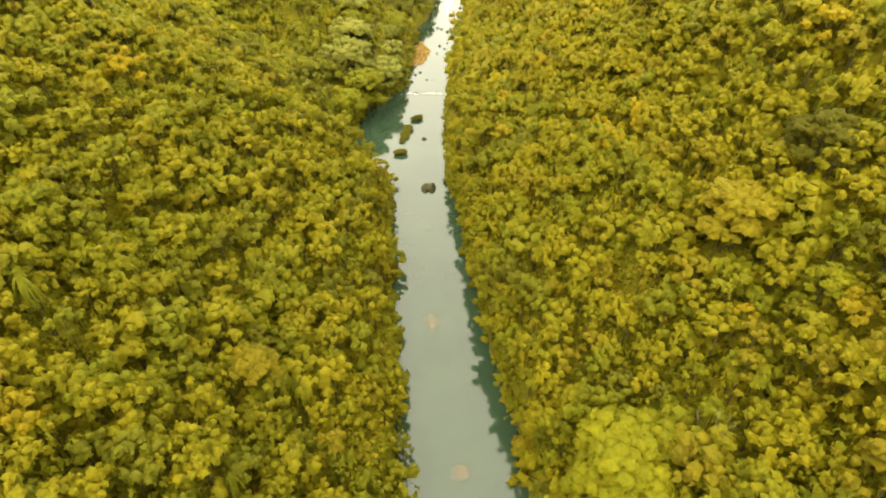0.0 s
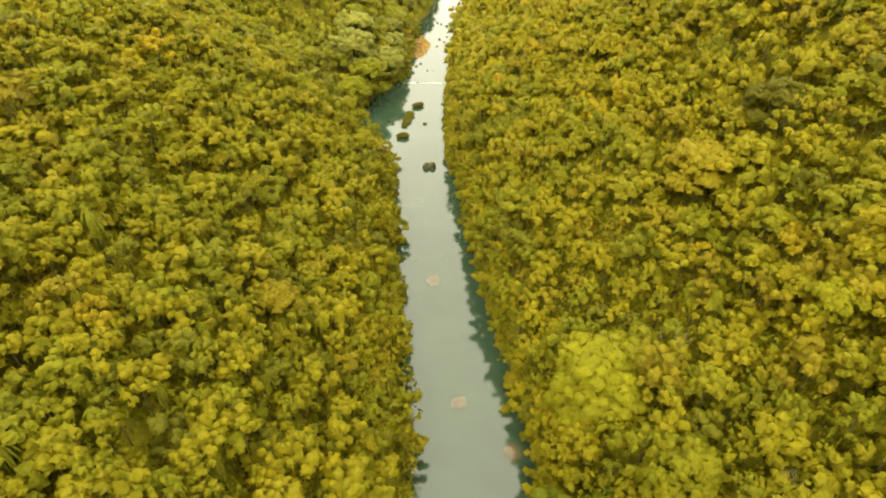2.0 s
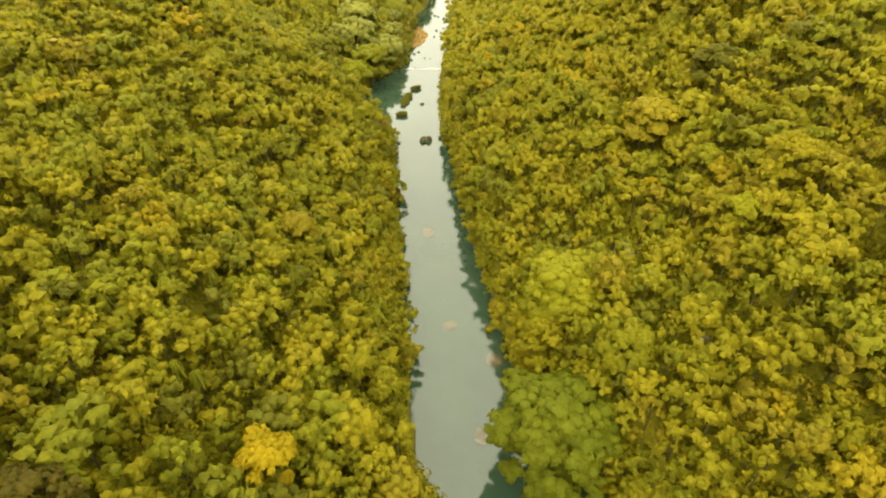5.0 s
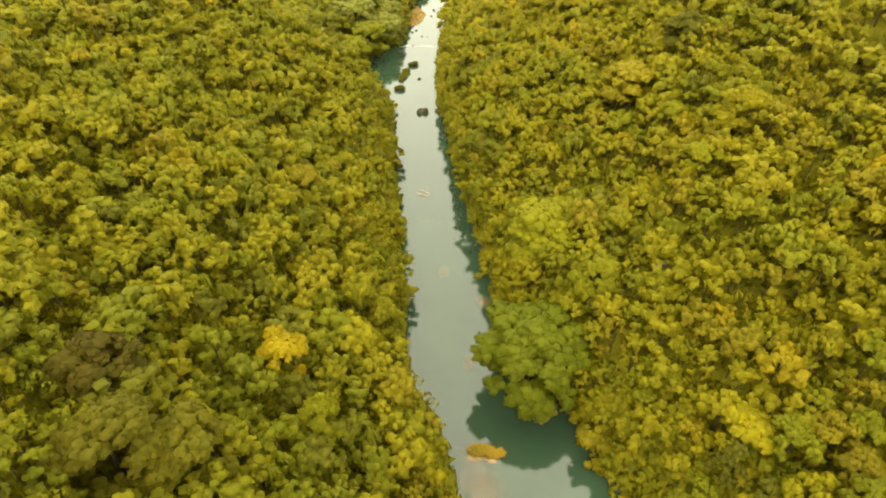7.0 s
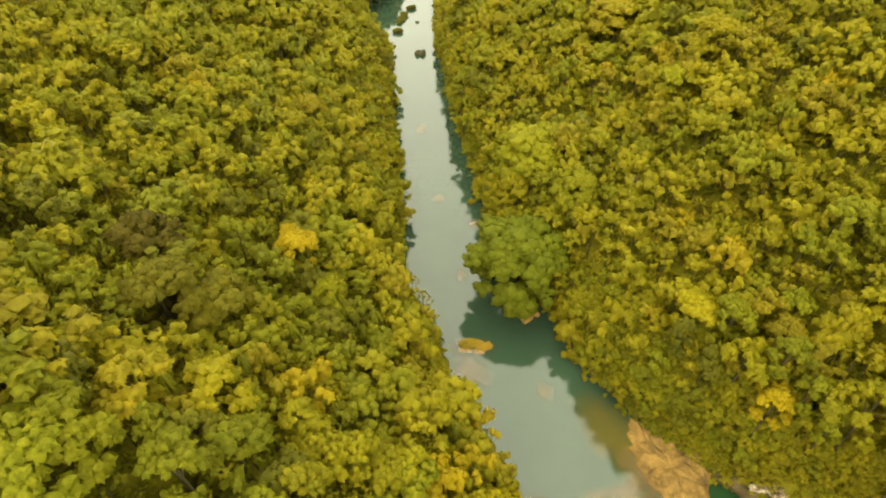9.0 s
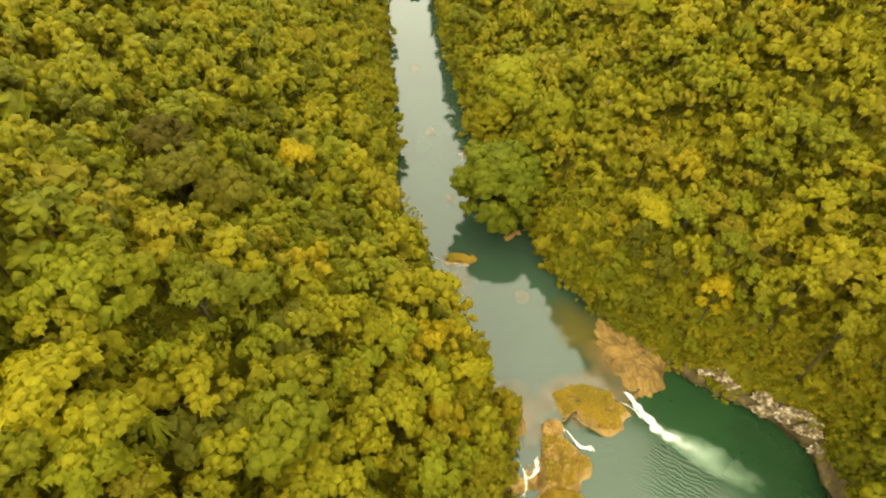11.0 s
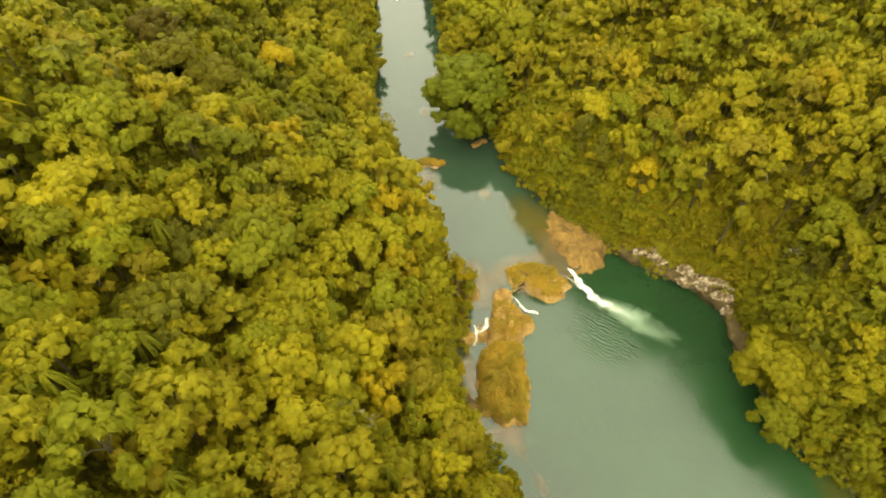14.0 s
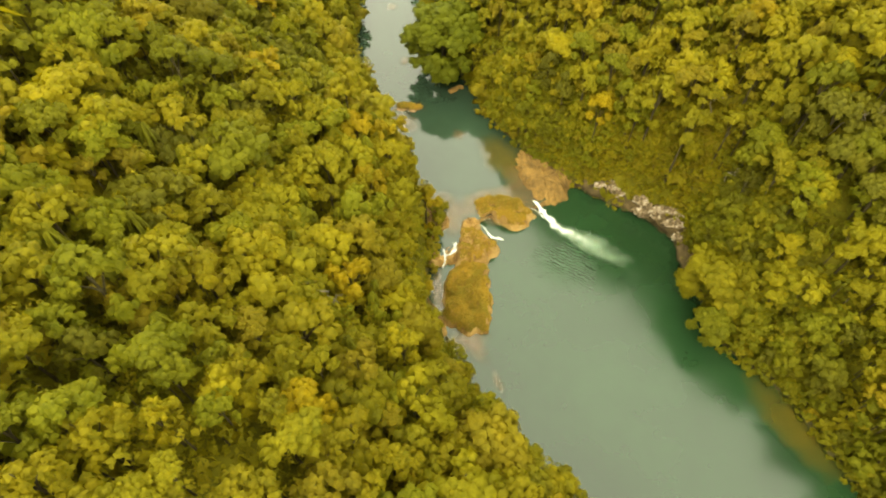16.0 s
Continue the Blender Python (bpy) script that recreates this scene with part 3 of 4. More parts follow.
# trees that stand out: x, y, top, radius, height of crown over radius, leaf colour, label
SPECIAL = [
    (17.0, 15.4, 17.0, 9.4, 1.0, "lush", "broad umbrella-shaped green tree leaning out over the river"),
    (22.3, 35.0, 24.6, 6.8, 1.0, "lime", "large bright yellow-green tree above the river bank"),
    (27.5, 22.0, 24.5, 4.2, 1.3, "lime", "bright yellow-green spreading tree on the slope"),
    (-17.7, 0.4, 28.6, 3.0, 1.2, "gold", "golden-leaved tree standing out of the green slope"),
    (-30.6, -11.2, 40.2, 3.7, 1.0, "umber", "dark brown-green tree on the slope"),
    (-26.2, -18.9, 40.0, 4.0, 1.1, "moss", "olive-brown rounded tree on the slope"),
    (-21.7, -17.3, 36.0, 4.0, 1.1, "moss", "dull olive rounded tree on the slope"),
    (44.2, 47.6, 39.2, 2.3, 1.0, "lime", "small pale yellow-green tree on the slope"),
    (-23.0, -38.8, 45.5, 3.6, 1.1, "lime", "pale lime-green rounded tree on the slope"),
    (-23.2, -50.0, 45.0, 4.2, 1.0, "yellow", "wide yellow-leaved tree on the slope"),
    (-22.7, -54.6, 44.6, 2.5, 1.2, "lime", "pale lime-green tree on the slope"),
    (-19.3, -54.4, 42.0, 2.5, 1.1, "green", "mid-green rounded tree on the slope"),
    (-6.1, -60.0, 33.0, 2.6, 1.2, "lime", "pale lime-green tree on the slope"),
    (61.5, -49.5, 12.0, 5.4, 1.0, "olive", "pale spreading tree with drooping sprays over the pool"),
    (58.8, -55.5, 7.5, 3.0, 1.1, "green", "pale leafy tree drooping over the pool's edge"),
    (44.8, 32.4, 39.0, 2.7, 1.1, "lime", "pale yellow-green tree on the slope"),
    (51.4, 36.3, 46.0, 3.6, 1.0, "yellow", "golden-olive tree on the upper slope"),
    (41.7, 62.8, 41.0, 5.2, 0.9, "brown", "wide greyish-brown tree on the slope"),
    (52.5, 68.8, 49.5, 4.6, 0.9, "dark", "wide dark tree on the upper slope"),
    (-23.7, 46.6, 26.6, 3.2, 1.1, "brown", "orange-brown tree among green neighbours"),
    (-11.3, -8.0, 27.2, 1.8, 1.3, "lime", "small bright lime tree on the slope"),
    (38.7, -7.8, 23.9, 3.1, 1.1, "yellow", "yellow-green tree on the slope above the pool"),
    (65.3, -19.6, 36.6, 2.1, 1.1, "gold", "small golden tree on the slope"),
    (44.4, -20.8, 20.6, 2.3, 1.2, "gold", "golden-green tree on the slope above the pool"),
    (12.6, 49.5, 4.2, 1.7, 1.1, "brown", "dry brown-leaved shrub at the river's edge"),
    (-27.0, 186.0, 17.0, 7.0, 1.0, "green", "tall spreading green tree over the river bay"),
    (-24.0, 203.0, 16.0, 7.5, 1.0, "grey", "tall spreading grey-green tree over the river bay"),
    (-34.0, 197.0, 24.0, 8.0, 0.9, "grey", "broad rounded grey-green tree above the river bay"),
    (-31.0, 171.0, 15.0, 5.0, 1.1, "green", "green tree leaning over the river bay"),
    (-22.0, 222.0, 16.0, 7.0, 1.0, "grey", "rounded grey-green tree beside the upper rapids"),
    (-36.0, 217.0, 26.0, 8.0, 0.9, "grey", "broad rounded grey-green tree above the river bay"),
    (-27.0, 240.0, 19.0, 7.5, 1.0, "grey", "rounded grey-green tree beside the upper rapids"),
    (-25.0, 262.0, 19.0, 7.5, 1.0, "green", "tall rounded tree beside the upper rapids"),
    (-40.0, 244.0, 29.0, 8.0, 0.9, "grey", "broad rounded grey-green tree above the upper rapids"),
    (-24.0, 286.0, 20.0, 8.0, 1.0, "dark", "tall dark green tree beside the upper rapids"),
]


def leaf_mesh(name, crown, mat):
    return quad_mesh(name, crown[0], [mat], tone=crown[1])


def trunk_mesh(tall):
    """A tapered, slightly bent trunk with three limbs, foot at z = 0."""
    bm = bmesh.new()
    def limb(points, radii):
        rings = []
        for p, r in zip(points, radii):
            rings.append([bm.verts.new((p[0] + r * math.cos(k * 1.0472), p[1] + r * math.sin(k * 1.0472), p[2])) for k in range(6)])
        for a, b in zip(rings, rings[1:]):
            for k in range(6):
                bm.faces.new((a[k], a[(k + 1) % 6], b[(k + 1) % 6], b[k]))
        bm.faces.new(rings[-1])
    limb([(0, 0, -0.5), (0.05, 0, 0.3 * tall), (-0.05, 0.08, 0.62 * tall), (0, 0, 0.9 * tall)], [0.24, 0.18, 0.14, 0.05])
    for a in (0.4, 2.6, 4.6):
        c, s = math.cos(a), math.sin(a)
        limb([(0, 0, 0.55 * tall), (c * 0.7, s * 0.7, 0.72 * tall), (c * 1.5, s * 1.5, 0.84 * tall)], [0.11, 0.08, 0.03])
    me = bpy.data.meshes.new("trunk")
    bm.to_mesh(me)
    bm.free()
    me.materials.append(M_BARK)
    return me


TRUNK = trunk_mesh(6.0)
CROWN_DATA = {}


def crown_data(kind, k):
    if (kind, k) not in CROWN_DATA:
        CROWN_DATA[kind, k] = leaf_mesh("crown", FINE[k], M_LEAF[kind])
    return CROWN_DATA[kind, k]


def tree(x, y, foot, top, r, tall, kind, k, turn, label, group="forest trees", crown=None):
    base = new("tree")
    base.location, base.rotation_euler = (x, y, foot), (0, 0, turn)
    tagged(base, label, "tree", group)
    t = new("trunk", TRUNK)
    t.parent = base
    f = max(0.25, (top - 0.5 * r - foot) / 5.4)
    t.scale = (max(0.5, r * 0.32), max(0.5, r * 0.32), f)
    c = new("crown", crown or crown_data(kind, k))
    c.parent = base
    c.location, c.scale = (0, 0, top - foot), (r, r, tall)
    return base


LABEL = {
    "dark": "dark green broadleaf tree on the steep river slope",
    "green": "mid-green broadleaf tree on the steep river slope",
    "olive": "olive-green broadleaf tree with a clumpy crown",
    "yellow": "yellow-green broadleaf tree with a clumpy crown",
    "brown": "brownish olive broadleaf tree with drying leaves",
    "gold": "golden-yellow broadleaf tree among greener neighbours",
}


def kind_of(tint):
    for limit, kind in ((0.16, "dark"), (0.40, "green"), (0.62, "olive"), (0.77, "yellow"), (0.945, "brown")):
        if tint < limit:
            return kind
    return "gold"


def plant_forest():
    near, middle, far, palms, single = [], [], [], [], []
    sx, sy, sr = (np.array([s[i] for s in SPECIAL]) for i in (0, 1, 3))

    def clear(row):
        """True but for crowns that would hang over the left shore along the calm reach."""
        return not -27 < row[1] < 34 or row[0] > 0.5 * (np.interp(row[1], LEFT_Y, LEFT_X) + np.interp(row[1], RIGHT_Y, RIGHT_X)) or row[0] + 0.9 * row[4] < np.interp(row[1], LEFT_Y, LEFT_X) - 1.2

    def radius(rng, big):
        r = rng.uniform(3.1, 4.1) if rng.random_sample() < 0.13 else np.clip(rng.lognormal(0.80, 0.27), 1.4, 3.6)
        return float(r * big)

    # slopes close to the camera's way
    x, y, foot, top, d, side, rng = scatter(-75, 130, -96, 60, 3.75, 5)
    for i in np.argsort(y):
        if d[i] < 0.5 or (side[i] < 0 and (-61 < y[i] < -47 and d[i] < 6.0 or -47 <= y[i] < -35 and d[i] < 3.2 or y[i] > -8 and d[i] < 3.2 and waves(0, y[i], 17, 61) > 0.25)) or d[i] > (47 if y[i] < -15 else 66) or np.any(np.hypot(x[i] - sx, y[i] - sy) < sr * 0.62):
            continue
        r = radius(rng, 1.0 if d[i] > 5 else 0.85)
        t = top[i] + rng.normal(0.0, 1.2) + 0.9 * (r - 2.4)
        row = (x[i], y[i], foot[i], t, r, tint_of(x[i], y[i], rng))
        close = d[i] < 58 and y[i] < 40 and -50 < x[i] < (60 if y[i] > -15 else 84)
        aside = x[i] < -60 or x[i] > (72 if y[i] > -15 else 95)
        if side[i] < 0 and -20 < y[i] < 45 and 6 < d[i] < 48 and rng.random_sample() < 0.05:
            palms.append((*row[:4], rng.uniform(1.0, 1.6), float(np.clip(row[5] * 0.5, 0.1, 0.4))))
        elif side[i] < 0 and -90 < y[i] < -16 and d[i] < 41 and len(single) < 246:
            single.append(row)
        elif side[i] > 0 and -62 < y[i] < -8 and d[i] < 16 and len(single) < 290:
            single.append(row)
        elif close:
            near.append(row)
        else:
            (far if aside else middle).append(row)
    x, y, foot, top, d, side, rng = scatter(-85, 100, 60, 140, 4.3, 15)
    for i in range(len(x)):
        if 0.6 < d[i] < 70 and not np.any(np.hypot(x[i] - sx, y[i] - sy) < sr * 0.62):
            r = radius(rng, 1.15 if d[i] > 5 else 0.95)
            middle.append((x[i], y[i], foot[i], top[i] + rng.normal(0, 1.0) + 0.6 * (r - 2.6), r, tint_of(x[i], y[i], rng)))
    x, y, foot, top, d, side, rng = scatter(-45, 12, -74, 50, 4.6, 33)
    for i in range(len(x)):
        if side[i] < 0 and 5 < d[i] < 42 and waves(x[i], y[i], 18, 44) > 0.25:
            palms.append((x[i], y[i], foot[i], top[i] - rng.uniform(0.2, 1.6), rng.uniform(1.0, 1.6), float(rng.uniform(0.1, 0.4))))
    # undergrowth that closes the canopy
    x, y, foot, top, d, side, rng = scatter(-70, 110, -96, 130, 3.1, 9)
    steep = 0.8 + 2.2 * np.exp(-np.maximum(d, 0) / 3.4)
    under = [(x[i], y[i], foot[i], foot[i] + rng.uniform(2.6, 6.6) + 0.8 * steep[i], rng.uniform(1.5, 2.4), tint_of(x[i], y[i], rng) * 0.92)
             for i in range(len(x)) if (4.4 if side[i] < 0 and -60 < y[i] < -47 else 2.8 if side[i] < 0 and -47 <= y[i] < -35 else 0.6) < d[i] < (46 if y[i] < -15 else 60)]
    front = [row for row in under if row[1] < 12 and -42 < row[0] < 70 and clear(row)]
    grow("undergrowth", "dense leafy shrubs and saplings filling the gaps between trees", "undergrowth", front, LEAFY, 28)
    grow("undergrowth", "dense green shrubs and saplings under the forest trees", "undergrowth", [row for row in under if not (row[1] < 12 and -42 < row[0] < 70)], LOW, 8)
    # leafy creepers and seedlings on the ground itself
    x, y = rng.uniform(-60, 105, 62000), rng.uniform(-95, 90, 62000)
    foot, top, d, side = slope(x, y)
    keep = (d > 0.3) & (d < 56)
    x, y, foot = x[keep], y[keep], foot[keep]
    up = np.stack([slope(x - 0.5, y)[0] - slope(x + 0.5, y)[0], slope(x, y - 0.5)[0] - slope(x, y + 0.5)[0], np.ones(len(x))], 1)
    q = quads_of_leaves(np.stack([x, y, foot + rng.uniform(0.1, 0.5, len(x))], 1), unit(up), 0.8, rng)
    me = quad_mesh("ground_cover", q, [M_FOREST], None, np.repeat(np.clip(0.35 + 0.2 * waves(x, y, 20, 3), 0.02, 0.7), 4))
    tagged(new("ground_cover", me), "low leafy creepers and seedlings covering the forest floor", "ground cover", kind="stuff")
    # low shrubs and young trees that hang over the water's edge
    for line, s in ((LINE_L, -1), (LINE_R, 1)):
        yy = np.arange(-92, 300, 1.5)
        xx = np.interp(yy, LINE_Y, line) + s * rng.uniform(-0.5 if s < 0 else 0.1, 1.4, len(yy))
        for x1, y1 in zip(xx, yy):
            if s < 0 and y1 > -8 and waves(0, y1, 17, 61) > 0.25 and rng.random_sample() < 0.7:
                continue
            if (s > 0 and -33 < y1 < -13) or (s < 0 and ((-59 < y1 < -47 or -38 < y1 < -24))):
                continue
            high = rng.uniform(2.2, 5.6) if not (s < 0 and -48 < y1 < -36) else 2.6
            row = (x1, y1, 0.2, high, rng.uniform(1.1, 2.0) * (1 if y1 < 130 else 1.4), tint_of(x1, y1, rng))
            (near if y1 < 48 else middle if y1 < 130 else far).append(row)
    # taller trees right behind the river's edge
    for line, s, low, tall, share in ((LINE_R, 1, 0.5, 0.9, 1.0), (LINE_L, -1, 0.35, 0.65, 0.7)):
        for y1 in np.concatenate([np.arange(-86, -38, 2.2), np.arange(4, 200, 2.2)]):
            if rng.random_sample() > share or (s > 0 and 7 < y1 < 23) or (s < 0 and y1 < 0) or (s < 0 and waves(0, y1, 17, 61) > 0.25):
                continue
            x1 = float(np.interp(y1, LINE_Y, line)) + s * rng.uniform(1.0, 2.6)
            rim = float(np.interp(y1, *(RIM_RIGHT if s > 0 else RIM_LEFT)[:2]))
            row = (x1, y1, 0.3, rim * rng.uniform(low, tall), rng.uniform(2.0, 3.0), tint_of(x1, y1, rng))
            (near if y1 < 48 else middle if y1 < 130 else far).append(row)
        y1 = 2.0
        while y1 < 190:
            x1 = float(np.interp(y1, LINE_Y, line)) + s * rng.uniform(-0.2, 1.0)
            row = (x1, y1, 0.3, rng.uniform(5.0, 9.5), rng.uniform(2.3, 3.8), tint_of(x1, y1, rng))
            if s < 0 and waves(0, y1, 17, 61) < 0.25 or s > 0 and not 6 < y1 < 24:
                (near if y1 < 48 else middle if y1 < 130 else far).append(row)
            y1 += rng.uniform(5, 13)
    for _ in range(16):
        near.append((rng.uniform(13.0, 16.9), rng.uniform(-36, -26.5), 0.2, rng.uniform(1.6, 3.4), rng.uniform(0.9, 1.5), rng.uniform(0.15, 0.7)))
    # crowns stepping down the bank beside the dam
    for _ in range(150):
        y1 = rng.uniform(-64, -20)
        x1 = float(np.interp(y1, LEFT_Y, LEFT_X)) - rng.uniform(2.2 if y1 > -46 else 3.4, 8.0)
        f1, c1, d1, _s = (float(v[0]) for v in slope(x1, y1))
        near.append((x1, y1, f1, min(f1 + rng.uniform(2.5, 7.0), c1 + 1.0), rng.uniform(1.2, 2.1), rng.uniform(0.5, 0.78)))
    # creepers and shrubs that hang on the steep bank above the pool's rock
    for _ in range(760):
        y1 = rng.uniform(-62, 0)
        rock = -36 < y1 < -22
        bare_rock = -27.2 < y1 < -24.2 or -35 < y1 < -28.6
        x1 = float(np.interp(y1, RIGHT_Y, RIGHT_X)) + rng.uniform(2.2 if bare_rock else -0.6 if rock else 0.8, 9.0)
        f1, c1, d1, _s = (float(v[0]) for v in slope(x1, y1))
        if rock:
            f1 = max(f1, 3.2)
        if -1 < d1 < 7:
            r1 = rng.uniform(0.8, 1.5) if rock else rng.uniform(1.2, 2.2)
            middle.append((x1, y1, f1, f1 + rng.uniform(0.8, 2.2) + (0 if rock else rng.uniform(0, 4)), r1, rng.uniform(0.74, 0.92) if rock and rng.random_sample() < 0.6 else tint_of(x1, y1, rng) * 0.85))
    # creepers that curtain the steep bank over the pale rock
    vines = []
    for _ in range(1150):
        y1 = rng.uniform(-40, -14)
        x1 = float(np.interp(y1, RIGHT_Y, RIGHT_X)) + rng.uniform(0.2 if -28.4 < y1 < -27.4 or y1 > -24 or y1 < -36 else 0.6, 8.5)
        f1, c1, d1, _s = (float(v[0]) for v in slope(x1, y1))
        if -0.2 < d1 < 6:
            f1 = max(f1, 3.0)
            vines.append((x1, y1, f1, f1 + rng.uniform(0.3, 1.1), rng.uniform(0.7, 1.4), rng.uniform(0.3, 0.93)))
    grow("hanging_creepers", "brownish olive creepers hanging down the steep rock bank", "creepers", vines, LEAFY, 18)
    # shrubs draped over the rock bank of the pool
    for y1 in np.concatenate([np.arange(-42, -13, 0.32), np.arange(-21.5, -12, 0.4), np.arange(-27, -24, 0.25), np.arange(-44, -35.5, 0.4)]):
        x1 = float(np.interp(y1, RIGHT_Y, RIGHT_X)) + rng.uniform(0.3, 3.4)
        f1 = float(slope(x1, y1 + rng.uniform(0.5, 2))[0][0])
        near.append((x1, y1 + rng.uniform(0.5, 2), f1, f1 + rng.uniform(0.9, 3.0), rng.uniform(0.8, 1.8), tint_of(x1, y1, rng)))
    for y1 in np.concatenate([np.arange(-26.6, -23.6, 0.35), np.arange(-21.6, -13, 0.4)]):
        x1 = float(np.interp(y1, RIGHT_Y, RIGHT_X)) + rng.uniform(-0.9, 0.6)
        near.append((x1, y1 - 0.3, 0.2, rng.uniform(1.6, 3.2), rng.uniform(0.9, 1.5), tint_of(x1, y1, rng)))
    for y1 in np.arange(-88, -56, 0.8):
        x1 = float(np.interp(y1, RIGHT_Y, RIGHT_X)) + rng.uniform(-0.5, 0.9)
        near.append((x1, y1, 0.1, rng.uniform(1.6, 3.4), rng.uniform(1.0, 1.7), tint_of(x1, y1, rng)))
    # rounded young crowns leaning out from the bank between the umbrella-shaped tree and the dam
    lean = np.random.RandomState(91)
    for _ in range(105):
        y1 = lean.uniform(-22, 7)
        x1 = float(np.interp(y1, RIGHT_Y, RIGHT_X)) + lean.uniform(0.4 if y1 > -14 else 3.2, 10.0)
        f1, c1, d1, _s = (float(v[0]) for v in slope(x1, y1))
        near.append((x1, y1, f1, min(f1 + lean.uniform(3.2, 7.0), c1 + 1.0), lean.uniform(1.5, 2.5), float(np.clip(lean.normal(0.5, 0.16), 0.1, 0.9))))
    # upstream
    x, y, foot, top, d, side, rng = scatter(-110, 110, 140, 350, 5.1, 6)
    for i in range(len(x)):
        if 1.4 < d[i] < 72 and not np.any(np.hypot(x[i] - sx, y[i] - sy) < sr * 0.62):
            r = radius(rng, 1.5)
            far.append((x[i], y[i], foot[i], top[i] + rng.normal(0, 0.9), r, tint_of(x[i], y[i], rng)))
    # the hills beyond
    outer = []
    x, y, foot, top, d, side, rng = scatter(-170, 210, -170, 380, 8.0, 17)
    for i in range(len(x)):
        if d[i] > (47 if -97 < y[i] < -15 else 66 if -97 < y[i] < 345 else 2) and d[i] < 115:
            outer.append((x[i], y[i], foot[i], top[i] + rng.normal(0, 1.5), rng.uniform(4.6, 6.5), tint_of(x[i], y[i], rng)))
    near, middle, single = ([row for row in rows if clear(row)] for rows in (near, middle, single))
    grow("forest_beyond", "continuous broadleaf forest over the hills around the valley", "forest", outer, BEYOND, 12)
    grow("forest_near", "dense broadleaf forest of mixed olive and yellow-green crowns", "forest", near, NEAR, 1)
    grow("forest_middle", "dense broadleaf forest covering the steep valley sides", "forest", middle, MIDDLE, 2)
    grow("forest_far", "distant broadleaf forest along the upper river", "forest", far, FAR, 3)
    grow("palm_thicket", "drooping palm fronds mixed into the forest slope", "palms", palms, PALMS, 4)
    rng = np.random.RandomState(77)
    for x, y, foot, top, r, tint in single:
        kind = kind_of(tint)
        tree(x, y, foot, top, r, r * rng.uniform(1.0, 1.65), kind, rng.randint(12), rng.uniform(0, 6.28), LABEL[kind])
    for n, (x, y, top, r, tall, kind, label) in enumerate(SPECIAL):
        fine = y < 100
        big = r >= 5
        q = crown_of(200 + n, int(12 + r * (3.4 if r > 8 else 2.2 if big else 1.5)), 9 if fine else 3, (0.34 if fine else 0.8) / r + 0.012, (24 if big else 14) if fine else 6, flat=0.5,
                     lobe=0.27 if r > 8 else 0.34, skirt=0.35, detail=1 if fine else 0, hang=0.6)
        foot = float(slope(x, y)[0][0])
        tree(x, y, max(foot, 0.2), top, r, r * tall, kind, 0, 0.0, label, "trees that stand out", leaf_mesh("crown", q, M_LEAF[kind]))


plant_forest()


def twig(bm, p, way, length, r, rng, depth):
    """A bent branch that forks."""
    q = p
    rings = []
    steps = 4
    for k in range(steps + 1):
        f = k / steps
        rr = r * (1 - 0.6 * f)
        side = way.orthogonal().normalized()
        other = way.cross(side).normalized()
        rings.append([bm.verts.new(q + side * rr * math.cos(a) + other * rr * math.sin(a)) for a in (0, 1.571, 3.142, 4.712)])
        if k < steps:
            way = (way + Vector((rng.uniform(-1, 1), rng.uniform(-1, 1), rng.uniform(-0.3, 0.6))) * 0.22).normalized()
            q = q + way * length / steps
    for a, b in zip(rings, rings[1:]):
        for k in range(4):
            bm.faces.new((a[k], a[(k + 1) % 4], b[(k + 1) % 4], b[k]))
    bm.faces.new(rings[-1])
    if depth:
        for _ in range(3):
            turn = (way + Vector((rng.uniform(-1, 1), rng.uniform(-1, 1), rng.uniform(-0.2, 0.8))) * 0.9).normalized()
            twig(bm, q, turn, length * rng.uniform(0.5, 0.75), r * 0.5, rng, depth - 1)


def bare_tree(x, y, top, seed, lean):
    rng = random.Random(seed)
    foot = float(slope(x, y)[0][0])
    base = tagged(new("bare_tree"), "bleached bare tree with forked dead branches", "tree", "dead trees")
    base.location = (x, y, foot)
    tall = top - foot
    bm = bmesh.new()
    way = Vector((lean * 0.35, -0.15, 1)).normalized()
    twig(bm, Vector((0, 0, -0.4)), way, tall * 0.72, 0.12, rng, 0)
    part("trunk", bm, M_DEAD, base)
    for k in range(3):
        bm = bmesh.new()
        out = Vector((rng.uniform(-1, 1), rng.uniform(-1, 0.4), rng.uniform(0.3, 1.0))).normalized()
        twig(bm, way * tall * rng.uniform(0.55, 0.7), out, min(2.0, tall * 0.18), 0.045, rng, 2)
        part("branch", bm, M_DEAD, base)


for n, (x, y, top) in enumerate([(34.8, 17.6, 27.2), (60.5, -27.2, 27.5), (2.0, -63.2, 29.5), (31.6, 37.3, 28.5), (70.6, -37.8, 34.6), (63.0, -35.6, 19.5)]):
    bare_tree(x, y, top, 300 + n, (-1) ** n)


